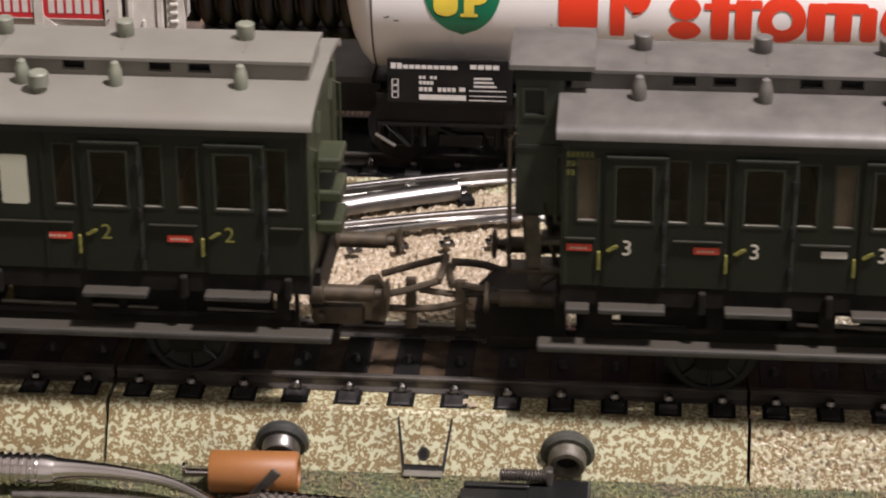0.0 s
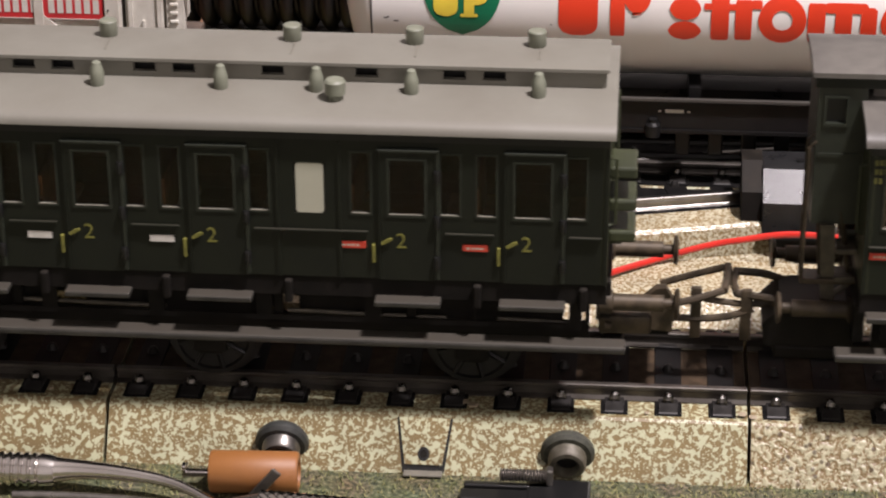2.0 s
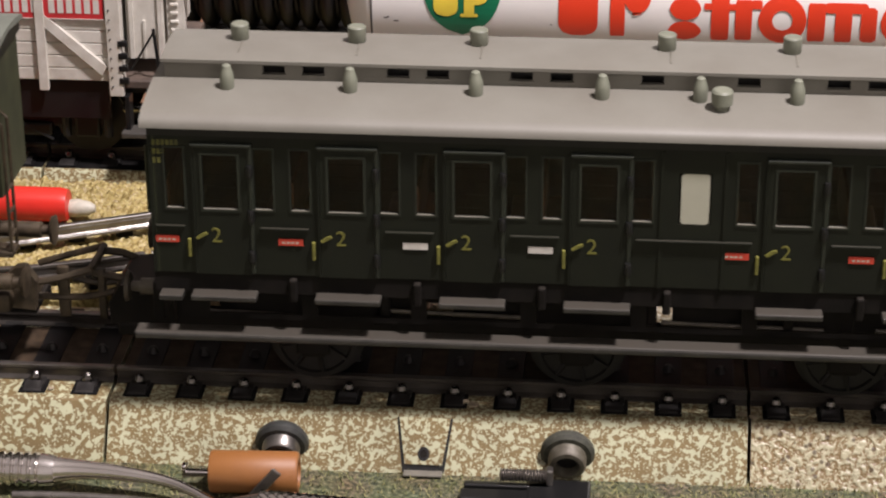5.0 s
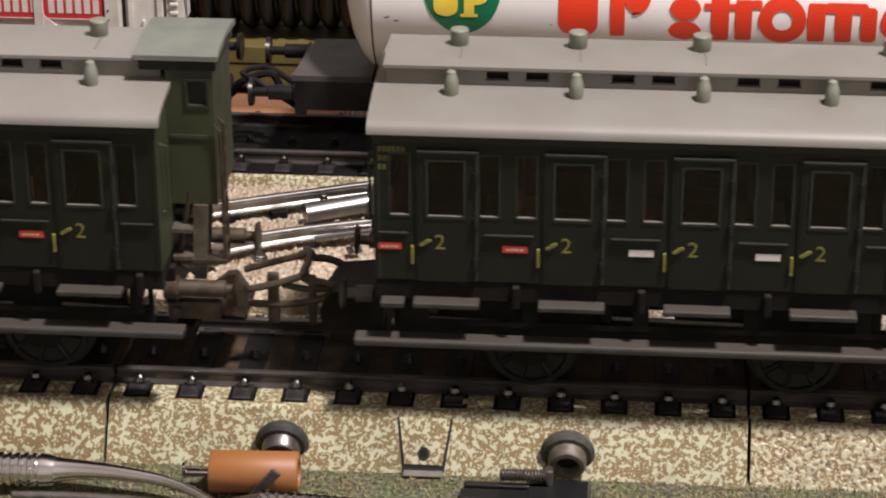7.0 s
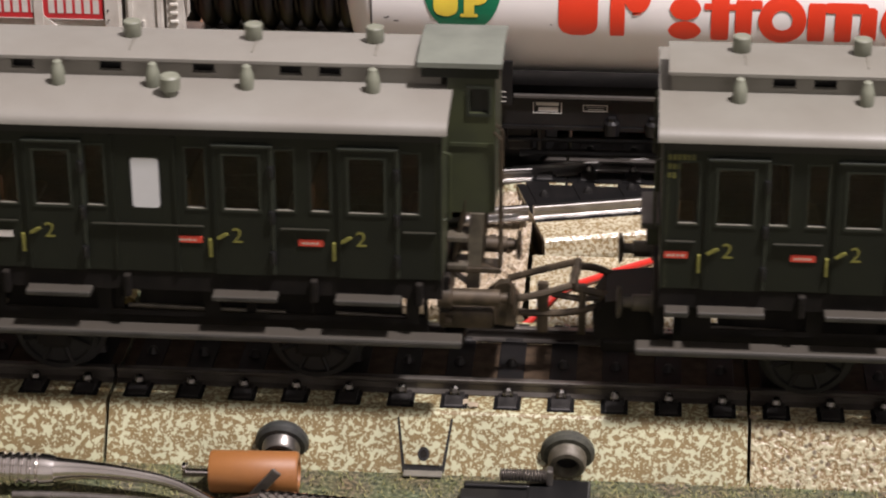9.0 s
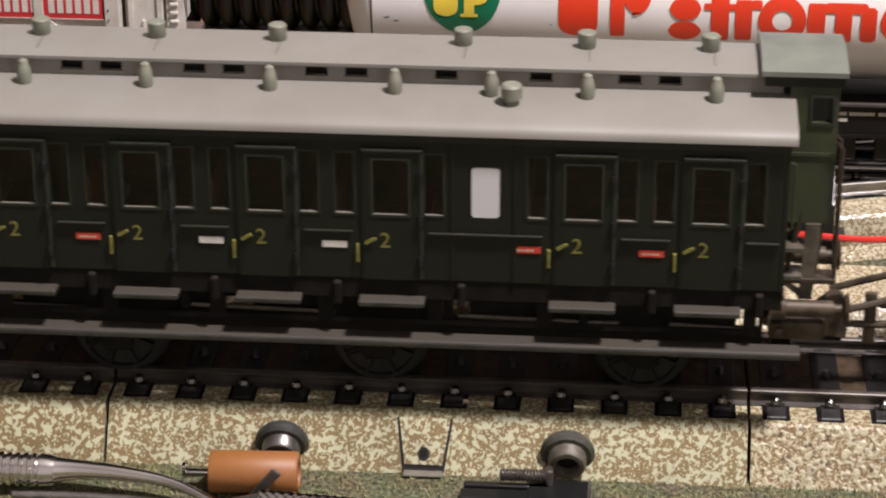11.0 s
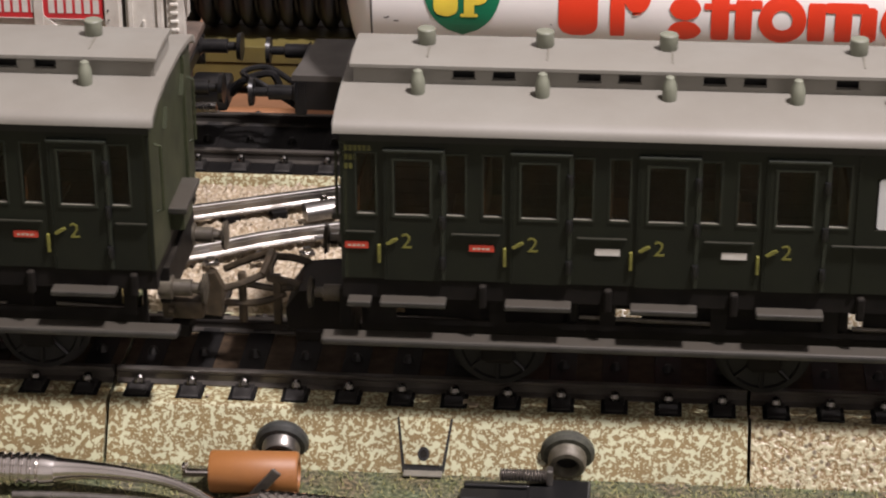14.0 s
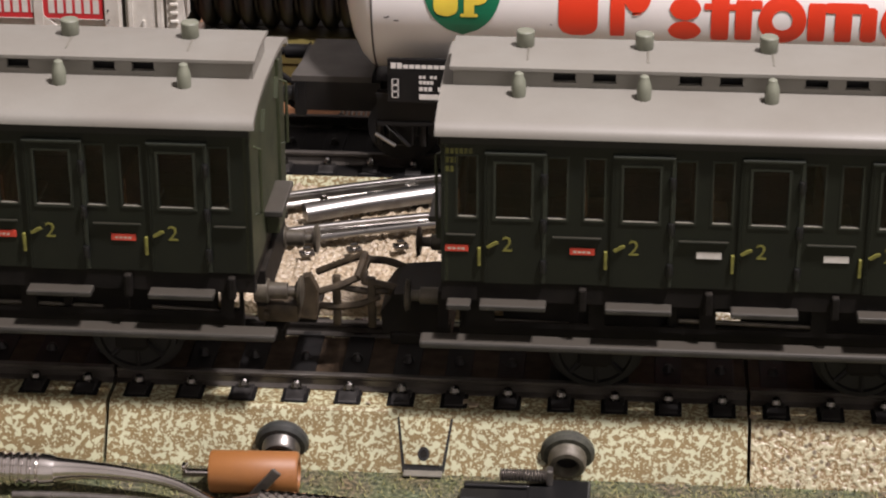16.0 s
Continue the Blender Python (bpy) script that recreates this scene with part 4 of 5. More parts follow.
    bars([(-25.6, -22.6, 26.7, 27.0), (-25.6, -22.3, 26.0, 26.3), (-25.6, -21.8, 25.3, 25.6), (-26.4, -20.2, 24.6, 24.75), (-26.4, -20.2, 22.9, 23.05), (-26.4, -20.2, 23.7, 23.8)], 63.98, WHITE, p)
    for k in range(3):
        z = 23.1 + k * 1.15
        bars([(-39.3, -39.1, z, z + 1.05), (-38.3, -38.1, z, z + 1.05), (-39.3, -38.1, z, z + 0.12), (-39.3, -38.1, z + 0.95, z + 1.05)], 63.98, WHITE, p)
    y = RY - 14.62
    for x0, x1, z0, z1 in ((-15.8, -11.0, 20.4, 22.9), (-7.5, -3.4, 20.9, 22.1)):
        bars([(x0, x1, z0, z0 + 0.14), (x0, x1, z1 - 0.14, z1), (x0, x0 + 0.14, z0, z1), (x1 - 0.14, x1, z0, z1), (x0 + 0.5, x1 - 0.5, (z0 + z1) / 2 + 0.15, z1 - 0.4), (x0 + 0.9, x1 - 0.6, z0 + 0.35, (z0 + z1) / 2 - 0.15)], y, WHITE, t)
    bars([(5.0, 5.5, 21.2, 21.5), (6.2, 9.2, 21.1, 21.7), (9.8, 10.3, 21.2, 21.5)], y, WHITE, t)
    bars([(33.6, 36.0, 21.5, 22.1), (36.4, 40.6, 21.5, 22.1), (41.2, 43.0, 21.5, 22.1), (34.6, 36.2, 20.4, 21.0)], y, WHITE, t)
    # brake gear and small fittings along the frame
    g = B()
    for x in (-2.6, 4.2):
        turned(g, [(1.3, 0), (1.3, 2.0), (0.7, 2.4), (0.7, 3.0)], at=(x, RY - 15.2, 17.2), seg=12)
    tube(g, [(-20, RY - 13, 15), (60, RY - 13, 15.5)], 0.5, 8)
    tube(g, [(-18, RY - 12, 12.2), (70, RY - 12, 12.6)], 0.7, 8)
    for k in range(9):
        box(g, 8 + k * 5.5, 10.5 + k * 5.5, RY - 13.8, RY - 12, 13.2, 17.4, 0.3)
    tube(g, [(-40.6, RY - 14.2, 17.6), (-36.6, RY - 14.4, 13.6)], 0.3, 6)
    part("brake_gear", g, WAGON_BLACK, t, "black brake rods and fittings")
    part("brake_lever", tube(B(), [(-42.3, RY - 14.8, 16.0), (-38.9, RY - 15.0, 13.9)], 0.32, 6), RAIL_BRIGHT, t, "bright brake lever")
    for x in (-28, 88):
        bogie(t, x)
    for y in (-10, 10):
        b = turned(B(), [(1.8, 0), (1.3, -0.6), (1.3, -4.6), (0.8, -4.8), (0.8, -7), (2.3, -7.2), (2.5, -7.9)], axis="x", seg=16)
        part("buffer", b, WAGON_BLACK, t, at=(-56.3, RY + y, 21.0), soft=True)
    k = B()
    tube(k, smooth_path([(-55, RY, 16), (-62, RY - 1, 17.5), (-66, RY - 2, 20), (-69, RY - 1, 17)]), 0.7, 8)
    tube(k, smooth_path([(-57, RY - 4, 16), (-63, RY - 4, 20), (-67, RY, 20.5), (-63, RY + 4, 20), (-57, RY + 4, 16)]), 0.55, 8)
    part("coupling", k, WAGON_BLACK, t, soft=True)


def plank_wagon():
    t = thing("boarded_wagon", "white boarded wagon with red sign and end cabin", "wagon")
    y = 65.4
    b = B()
    box(b, -190, -85.6, y + 0.5, 95, 24.2, 58)
    part("box_body", b, PLANK_WHITE, t, "white painted wagon box")
    pl = shared("wagon_plank", lambda: mesh_of("plank", box(B(), -95, 0, -0.25, 0.5, 0.0, 2.12, 0.12), PLANK_WHITE))
    for k in range(16):
        part("plank", pl, PLANK_WHITE, t, at=(-86.0, y, 24.2 + k * 2.25))
    for x in (-98.2, -125, -150):
        part("post", box(B(), x - 0.8, x + 0.8, y - 1.0, y - 0.2, 22.5, 58, 0.1), PLANK_WHITE, t)
    d = prism(B(), [(-98.2, 34.4), (-97.4, 35.9), (-87.3, 27.0), (-88.2, 25.4)], y - 0.9, y - 0.25, "y")
    part("brace", d, PLANK_WHITE, t, "diagonal white brace")
    part("corner_post", box(B(), -87.0, -84.6, y - 1.1, y + 1.4, 21.8, 58, 0.1), PLANK_WHITE, t)
    bolts = B()
    for z in (24.6, 26.8, 29.0, 31.2):
        box(bolts, -85.2, -83.6, y - 1.3, y - 0.4, z - 0.55, z + 0.55, 0.2)
    part("step_iron", bolts, WAGON_BLACK, t, "black step irons on the corner")
    rv = shared("rivet", lambda: mesh_of("rivet", turned(B(), [(0.2, 0), (0.16, -0.15), (0.05, -0.2)], axis="y", seg=6), WAGON_GREY))
    for k in range(9):
        part("rivet", rv, WAGON_GREY, t, at=(-86.4, y - 1.1, 23.5 + k * 1.7))
    s = part("sign", box(B(), -118, -87.3, y - 0.7, y - 0.2, 35.2, 47, 0.1), BOARD_RED, t, "red sign board with white lettering")
    rows = [(-117.5 + k * 1.5, -116.5 + k * 1.5, 36.3, 38.7) for k in range(20) if k not in (7, 13)]
    bars(rows, y - 0.71, WHITE, s)
    bars([(-118, -87.3, 35.2, 35.35)], y - 0.71, WHITE, s)
    # end cabin on an open platform
    c = B()
    box(c, -84.4, -78.0, 68.6, 92, 27.2, 58)
    box(c, -83.9, -83.2, 68.2, 68.6, 27.2, 58)
    box(c, -79.0, -78.2, 68.2, 68.6, 27.2, 58)
    box(c, -81.6, -81.2, 68.3, 68.6, 27.2, 34)
    part("end_cabin", c, PLANK_WHITE, t, "narrow white cabin with framed boards")
    p = B()
    box(p, -77.4, -74.6, 68.4, 70.5, 28.6, 58)
    for k in range(9):
        box(p, -76.8, -75.4, 67.9, 68.4, 29.2 + k * 1.5, 29.8 + k * 1.5, 0.15)
    part("corner_frame", p, PLANK_WHITE, t, "white frame with a row of lugs")
    part("cream_hood", box(B(), -78, -72.4, 69, 85, 38.0, 44, 0.5), material("cream_paint", (0.75, 0.66, 0.48), 0.5, size=6, grain=0.05), t, "cream hood above the end frame")
    f = B()
    box(f, -190, -87.5, 66, 67, 17, 24.1)
    box(f, -190, -76, 93, 94, 17, 22.4)
    box(f, -86, -76.4, 65.5, 95, 22.0, 23.0, 0.2)
    box(f, -77.6, -76.2, 67.6, 93, 19.8, 22.2, 0.2)
    box(f, -88, -77, 78, 83, 19.0, 22.2, 0.2)
    part("frame", f, WAGON_BLACK, t)
    part("platform", box(B(), -85.6, -76.1, 65.0, 95, 23.0, 24.4, 0.2), material("dusty_brown_boards", (0.115, 0.085, 0.065), 0.6, second=(0.065, 0.048, 0.038), size=4, grain=0.25, bump=0.05), t, "dusty brown platform boards")
    r = B()
    tube(r, [(-78.6, 66, 24), (-79.4, 66, 33.4)], 0.28, 6)
    tube(r, [(-79.2, 66, 33), (-83.6, 66.6, 25.8)], 0.22, 6)
    part("hand_rail", r, WAGON_BLACK, t, "thin black handrail")
    part("step", box(B(), -85, -76.5, 62, 66, 15.1, 16.1, 0.2), WAGON_GREY, t)
    part("step_hanger", box(B(), -78.2, -77.2, 63.5, 66.4, 15.3, 22, 0.1), WAGON_BLACK, t)
    part("step_hanger", box(B(), -84.4, -83.6, 63.5, 66.4, 14.8, 22, 0.1), WAGON_BLACK, t)
    part("pipe", tube(B(), [(-86, 70, 17.5), (-70, 70, 18.0)], 0.9, 10), CLIP, t, "short bright pipe")
    for y in (-10, 10):
        bf = turned(B(), [(1.8, 0), (1.3, 0.6), (1.3, 5.0), (0.8, 5.1), (0.8, 6.6), (2.4, 6.8), (2.6, 7.6)], axis="x", seg=16)
        part("buffer", bf, WAGON_BLACK, t, at=(-76.2, RY + y, 21.6), soft=True)
    k = B()
    box(k, -76, -69, RY - 5, RY + 3, 15, 19.6, 0.8)
    tube(k, smooth_path([(-70, RY, 17), (-66, RY, 19.5), (-62, RY, 20.5), (-60.5, RY, 18)]), 0.7, 8)
    part("coupling", k, WAGON_BLACK, t, soft=True)
    bogie(t, -102)
    bogie(t, -165)


def hose_load():
    t = thing("corrugated_hose", "black corrugated hose lying on an olive flat bed", "hose")
    rub = material("black_rubber", (0.006, 0.006, 0.0065), 0.5, size=5, grain=0.15)
    core = turned(B(), [(10.3, -91.0), (10.3, -48.2)], axis="x", seg=40)
    part("hose", core, rub, t, soft=True, at=(0, 134, 22.0))
    prof = [(10.2, 0), (10.7, 0.25), (11.6, 0.7), (12.1, 1.4), (12.2, 1.8), (12.1, 2.2), (11.6, 2.9), (10.7, 3.35), (10.2, 3.55)]
    rib = mesh_of("rib", turned(B(), prof, axis="x", seg=40), rub, True)
    for k in range(11):
        part("rib", rib, rub, t, at=(-91.0 + 3.9 * k, 134, 22.0))
    w = thing("flat_bed", "olive wooden flat bed under the black hose", "bed")
    ol = material("olive_paint", (0.13, 0.105, 0.03), 0.5, second=(0.09, 0.075, 0.025), size=8, grain=0.15)
    for y0 in (121.5, 127.6, 133.7, 139.8):
        part("board", box(B(), -84, -40, y0, y0 + 5.8, 6.4, 9.8, 0.2), ol, w)
    part("beam", box(B(), -84, -40, 121.8, 145, 1.6, 6.2, 0.2), ol, w)
    part("runner", box(B(), -84, -40, 124, 143, -0.3, 1.6, 0.2), WAGON_BLACK, w)


tank_wagon()
plank_wagon()
hose_load()

# ---- tracks and odds and ends between the main line and the wagons ----
GRAVEL = ballast_print("coarse_gravel_emboss", (0.26, 0.198, 0.122), (0.43, 0.365, 0.262), size=0.75, edge=0.14, bump=0.45, rough=0.45)
GRAVEL_YELLOW = ballast_print("yellowed_gravel_emboss", (0.22, 0.158, 0.048), (0.42, 0.345, 0.14), size=0.75, edge=0.14, bump=0.5, rough=0.5)
BED_SHINY = ballast_print("glossy_printed_ballast", (0.25, 0.185, 0.092), (0.50, 0.465, 0.33), size=0.55, edge=0.06, rough=0.24, bump=0.15)


def swept_rail(name, path, parent, mat):
    """A rail along a plan curve."""
    pts = smooth_path([(x, y, 0) for x, y in path], 6)
    sec = [(y, z) for y, z in rail_section(0)]
    bm = B()
    rings = []
    for i, p in enumerate(pts):
        d = (pts[min(i + 1, len(pts) - 1)] - pts[max(i - 1, 0)]).normalized()
        nrm = Vector((-d.y, d.x, 0))
        rings.append([bm.verts.new((p.x + nrm.x * a, p.y + nrm.y * a, z)) for a, z in sec])
    k = len(sec)
    for a, b in zip(rings, rings[1:]):
        for i in range(k):
            bm.faces.new((a[i], a[(i + 1) % k], b[(i + 1) % k], b[i]))
    bm.faces.new(rings[0][::-1])
    bm.faces.new(rings[-1])
    return part(name, bm, mat, parent)


def gravel_bed(name, outline, z, mat, parent):
    """An embossed plate with low lumps; finely cut so that the stones are real."""
    xs, ys = [p[0] for p in outline], [p[1] for p in outline]
    bm = B()
    step = 0.55
    nx, ny = int((max(xs) - min(xs)) / step), int((max(ys) - min(ys)) / step)
    grid = {}
    for i in range(nx + 1):
        for j in range(ny + 1):
            x, y = min(xs) + i * step, min(ys) + j * step
            h = abs(noise.noise(Vector((x * 0.75, y * 0.75, 3.0)))) * 1.7 + noise.noise(Vector((x * 0.25, y * 0.25, 7.0))) * 0.4
            grid[i, j] = bm.verts.new((x, y, z + h))
    for i in range(nx):
        for j in range(ny):
            bm.faces.new((grid[i, j], grid[i + 1, j], grid[i + 1, j + 1], grid[i, j + 1]))
    rim = [grid[i, 0] for i in range(nx + 1)]
    low = [bm.verts.new((v.co.x, v.co.y - 0.5, 0.02)) for v in rim]
    for a, b, c, d in zip(rim, rim[1:], low[1:], low):
        bm.faces.new((a, d, c, b))
    return part(name, bm, mat, parent, soft=False)


def turnout():
    t = thing("turnout", "track turnout with embossed tan gravel and bright rails", "track", group="track pieces")
    gravel_bed("gravel_bed", [(-74.0, 21.0), (-15.0, 65.0)], 5.6, GRAVEL, t)
    r1 = [(-72.6, 46.9), (-62.8, 51.1), (-53, 55.3), (-43.1, 59.5), (-32, 63.4), (-21.7, 66.4), (-16, 67.6)]
    r2 = [(-74.0, 30.0), (-65.5, 33.9), (-57.6, 38.3), (-50, 41.6), (-41.5, 44.6), (-28, 48.8), (-15.8, 52.0)]
    swept_rail("rail", r1, t, RAIL_BRIGHT)
    swept_rail("rail", r2, t, RAIL_BRIGHT)
    # tall bright guard rail beside the outer rail, and a thin bright bar before the inner rail
    g = B()
    pts = smooth_path([(-52.4, 49.6, 0), (-43, 54.4, 0), (-34.9, 58.0, 0), (-28.0, 60.9, 0)], 5)
    ring = []
    for p, d in zip(pts, [b_ - a_ for a_, b_ in zip(pts, pts[1:])] + [pts[-1] - pts[-2]]):
        nr = Vector((-d.y, d.x, 0)).normalized()
        ring.append([g.verts.new(p + nr * w_ + Vector((0, 0, z_))) for w_, z_ in ((-1.6, 7.0), (-1.6, 8.2), (-1.3, 8.8), (-0.8, 9.2), (-0.2, 9.45), (0.5, 9.5), (1.1, 9.3), (1.1, 7.0))])
    for a_, b_ in zip(ring, ring[1:]):
        for i in range(8):
            g.faces.new((a_[i], a_[(i + 1) % 8], b_[(i + 1) % 8], b_[i]))
    g.faces.new(ring[0][::-1])
    g.faces.new(ring[-1])
    part("guard_rail", g, RAIL_BRIGHT, t, "wide bright guard rail", soft=True)
    part("guard_rail", tube(B(), smooth_path([(-49.4, 39.9, 8.0), (-42, 42.9, 8.0), (-34.4, 45.7, 8.0), (-25, 49.0, 8.0), (-17.2, 51.7, 8.0)]), 0.5, 8), RAIL_BRIGHT, t, "thin bright bar before the inner rail", soft=True)
    s = mesh_of("sleeper", box(B(), -1.3, 1.3, -1.9, 1.9, 6.0, 7.2, 0.15), SLEEPER)
    c = B()
    box(c, -1.2, 1.2, -0.9, 0.9, 0, 0.7, 0.2)
    box(c, -0.6, 0.6, -0.5, 0.4, 0.6, 1.5, 0.2)
    c = mesh_of("rail_clip", c, CLIP)
    for k in range(7):
        x = -69 + k * 7.5
        yc = 40.0 + 24 * (1 - math.exp(-(k * 7.5) / 62)) * 0.95
        a = 25 - 1.2 * k
        for off in (9.0,):
            sl = part("sleeper", s, SLEEPER, t)
            sl.matrix_local = mm(x, yc, 0, 0, 0, a) @ mm(0, off, 0)
        for off in (-9.9, 9.9):
            cl = part("rail_clip", c, CLIP, t)
            cl.matrix_local = mm(x, yc, 7.0, 0, 0, a) @ mm(0, off, 0)
    b = turned(B(), [(1.7, 0), (1.7, 0.4), (1.2, 0.8), (0.4, 1.0)], seg=14)
    part("screw", b, CLIP, t, "flat metal screw head", at=(-18.4, 43.2, 6.4), soft=True)
    t2 = thing("curved_track", "track piece with yellowed embossed gravel and worn rails", "track", group="track pieces")
    gravel_bed("gravel_bed", [(-140, 17.0 + 4), (-74.6, 65.0)], 5.4, GRAVEL_YELLOW, t2)
    swept_rail("rail", [(-130, 26), (-105, 33), (-84.4, 41.4), (-73.4, 46.4)], t2, RAIL_BRIGHT)
    swept_rail("rail", [(-130, 9.8 + 12), (-100, 20.9 + 1), (-86, 25.4), (-75.0, 29.6)], t2, RAIL)
    for k in range(6):
        for off in (-9.0, 9.0):
            sl = part("sleeper", s, SLEEPER, t2)
            sl.matrix_local = mm(-78 - k * 7.5, 36 - 3.0 * k, 0, 0, 0, 24 - 1.5 * k) @ mm(0, off, 0)
        for off in (-9.9, 9.9):
            cl = part("rail_clip", c, CLIP, t2)
            cl.matrix_local = mm(-78 - k * 7.5, 36 - 3.0 * k, 7.0, 0, 0, 24 - 1.5 * k) @ mm(0, off, 0)


turnout()
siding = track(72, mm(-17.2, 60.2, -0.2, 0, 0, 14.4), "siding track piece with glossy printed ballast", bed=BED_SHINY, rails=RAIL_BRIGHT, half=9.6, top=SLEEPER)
strip = thing("ballast_strip", "short glossy printed ballast strip beside the siding", "track")
part("ballast_bed", prism(B(), [(27, 0), (30.5, 3.6), (34, 4.3), (43.6, 4.6), (44.2, 0)], -14.5, 90), BED_SHINY, strip)
# dark line at the strip's foot, shade painted in by the darker ballast
part("bed_flange", prism(B(), [(25.9, 0), (27.2, 0), (27.4, 0.6), (26.0, 0.5)], -14.5, 90), BED_SHADED, strip, "thin flange along the foot, shade put into its colour")
part("bed_shoulder", prism(B(), [(-13.9, 0.4), (-17.6, 0.4), (-17.4, 4.4), (-16.8, 6.9), (-16.3, 7.4), (-13.9, 7.44)], 0.3, 71.6), BED_SHINY, siding, "broad shoulder of printed ballast")
part("bed_end", box(B(), 0.02, 0.24, -16.6, -10.0, 3.0, 7.2), BED_BROWN, siding, "dark open end of the track bed")


def motor_box():
    t = thing("turnout_motor", "black turnout motor box with sloping glossy lid", "motor box")
    gl = material("glossy_black_lid", (0.012, 0.012, 0.0125), 0.3, second=(0.02, 0.02, 0.02), size=3, grain=0.2, bump=0.06)
    o = [(52.6, 0), (52.9, 10.8), (57.4, 15.0), (64, 15.4), (64, 0)]
    part("housing", prism(B(), o, 22.4, 34.0), gl, t)
    part("flange", box(B(), 21.8, 36, 51.2, 66, 5.0, 5.6, 0.1), gl, t)
    part("side_plate", prism(B(), [(53, 4), (54.5, 12.0), (60, 15.4), (64, 15.6), (64, 4)], 19.0, 22.4), FRAME, t, "matt black side plate")
    part("screw", turned(B(), [(0.7, 0), (0.6, 0.3)], seg=10), BLACK, t, at=(28.5, 60.5, 15.2))


motor_box()


def wire(label, pts, radius, mat):
    w = tagged(new("wire", mesh_of("wire", tube(B(), smooth_path(pts, 10), radius, 8), mat, True)), label, "wire")
    return w


WIRE_RED = material("red_wire_plastic", (0.62, 0.03, 0.02), 0.35, size=6, grain=0.05)
WIRE_YELLOW = material("yellow_wire_plastic", (0.55, 0.45, 0.03), 0.4, size=6, grain=0.05)
wire("thin red insulated wire looping past the motor box", [(-22, 23, 0.6), (-15.2, 25, 1.2), (-9.8, 30.6, 4.4), (-3.7, 34.9, 5.3), (5.2, 41.5, 5.5), (13.2, 43.8, 7.1), (18.6, 44, 8.2), (26.6, 44, 9.5), (37.3, 44, 9.0), (48, 44, 9.0), (80, 46, 5.4)], 0.55, WIRE_RED)
wire("red insulated wire lying beside the track", [(-45, 20.2, 0.6), (-25, 22, 0.6), (-12, 20.6, 0.6), (0, 20.2, 0.6), (8, 20.6, 0.6)], 0.6, WIRE_RED)
wire("yellow insulated wire lying beside the track", [(8, 20.0, 0.6), (24, 20.6, 0.6), (36, 20.2, 0.6), (60, 20.6, 0.6)], 0.7, WIRE_YELLOW)
pg = thing("plug", "red plastic plug with a cream tip on the gravel", "plug")
part("sleeve", turned(B(), [(2.6, -120), (2.9, -119), (2.9, -92.6), (2.6, -91.4), (1.4, -91.2)], axis="x", seg=20), WIRE_RED, pg, soft=True, at=(0, 48, 8.9))
part("tip", turned(B(), [(1.4, -91.4), (1.6, -90), (1.2, -88), (0.6, -87)], axis="x", seg=14), CREAM, pg, "cream plastic tip", soft=True, at=(0, 48.4, 8.2))
cb = thing("braided_cable", "silver braided cable on a brown rod behind the wagons", "cable")
part("rod", tube(B(), [(-120, 106.0, 1.6), (-40, 106.2, 1.6)], 1.9, 12), material("copper_brown", (0.36, 0.17, 0.08), 0.35, size=8, metal=0.3, grain=0.1), cb, "brown rod", soft=True)
br = B()
for k in range(22):
    turned(br, [(1.5, -0.5), (2.15, 0), (1.5, 0.5)], at=(-53 + k * 0.9, 106.1, 1.8), axis="x", seg=10)
part("braid", br, RAIL_BRIGHT, cb, "bright woven metal braid")


# ---- tools and fittings in the foreground ----
CHROME = material("chrome", (0.80, 0.76, 0.73), 0.16, second=(0.66, 0.63, 0.60), size=8, metal=1.0, grain=0.04)
STEEL = material("dull_steel", (0.30, 0.285, 0.26), 0.32, second=(0.18, 0.165, 0.15), size=2, metal=0.9, grain=0.2)
TAN_PLASTIC = material("tan_plastic", (0.255, 0.105, 0.028), 0.5, second=(0.22, 0.088, 0.025), size=5, grain=0.05)
RUBBER = material("dark_grommet", (0.022, 0.024, 0.022), 0.5, second=(0.04, 0.042, 0.038), size=1.5, grain=0.25, bump=0.03)


DUSTY_RUBBER = material("dusty_grommet", (0.065, 0.066, 0.048), 0.7, second=(0.032, 0.033, 0.025), size=1.5, grain=0.3, bump=0.04)
DUSTY_STEEL = material("dusty_steel", (0.14, 0.13, 0.10), 0.5, second=(0.07, 0.06, 0.042), size=1.5, metal=0.3, grain=0.25)


def terminal(x, tilt, rubber, steel):
    """A round grommet on the slope of the ballast with a metal bush through it."""
    t = thing("cable_bush", "steel bush in a dark round grommet on the ballast slope", "bush", mm(x, -17.3, 3.5, tilt), group="bushes on the ballast slope")
    part("grommet", turned(B(), [(3.2, 1.0), (3.75, 0.2), (3.75, -0.5), (3.3, -1.0), (2.5, -1.1)], axis="y", seg=32), rubber, t, soft=True)
    part("bush", turned(B(), [(2.65, 0), (2.65, -2.6), (2.35, -3.0), (1.75, -3.1), (1.6, -2.7), (1.6, -0.8), (0.1, -0.8)], axis="y", seg=32), steel, t, "worn steel bush with a dark bore", soft=True)
    part("bore", turned(B(), [(1.58, -0.9), (1.58, -1.6), (0.1, -1.65)], axis="y", seg=20), BLACK, t)
    return t


terminal(-46.7, 18, RUBBER, STEEL)
terminal(-6.8, 14, DUSTY_RUBBER, DUSTY_STEEL)


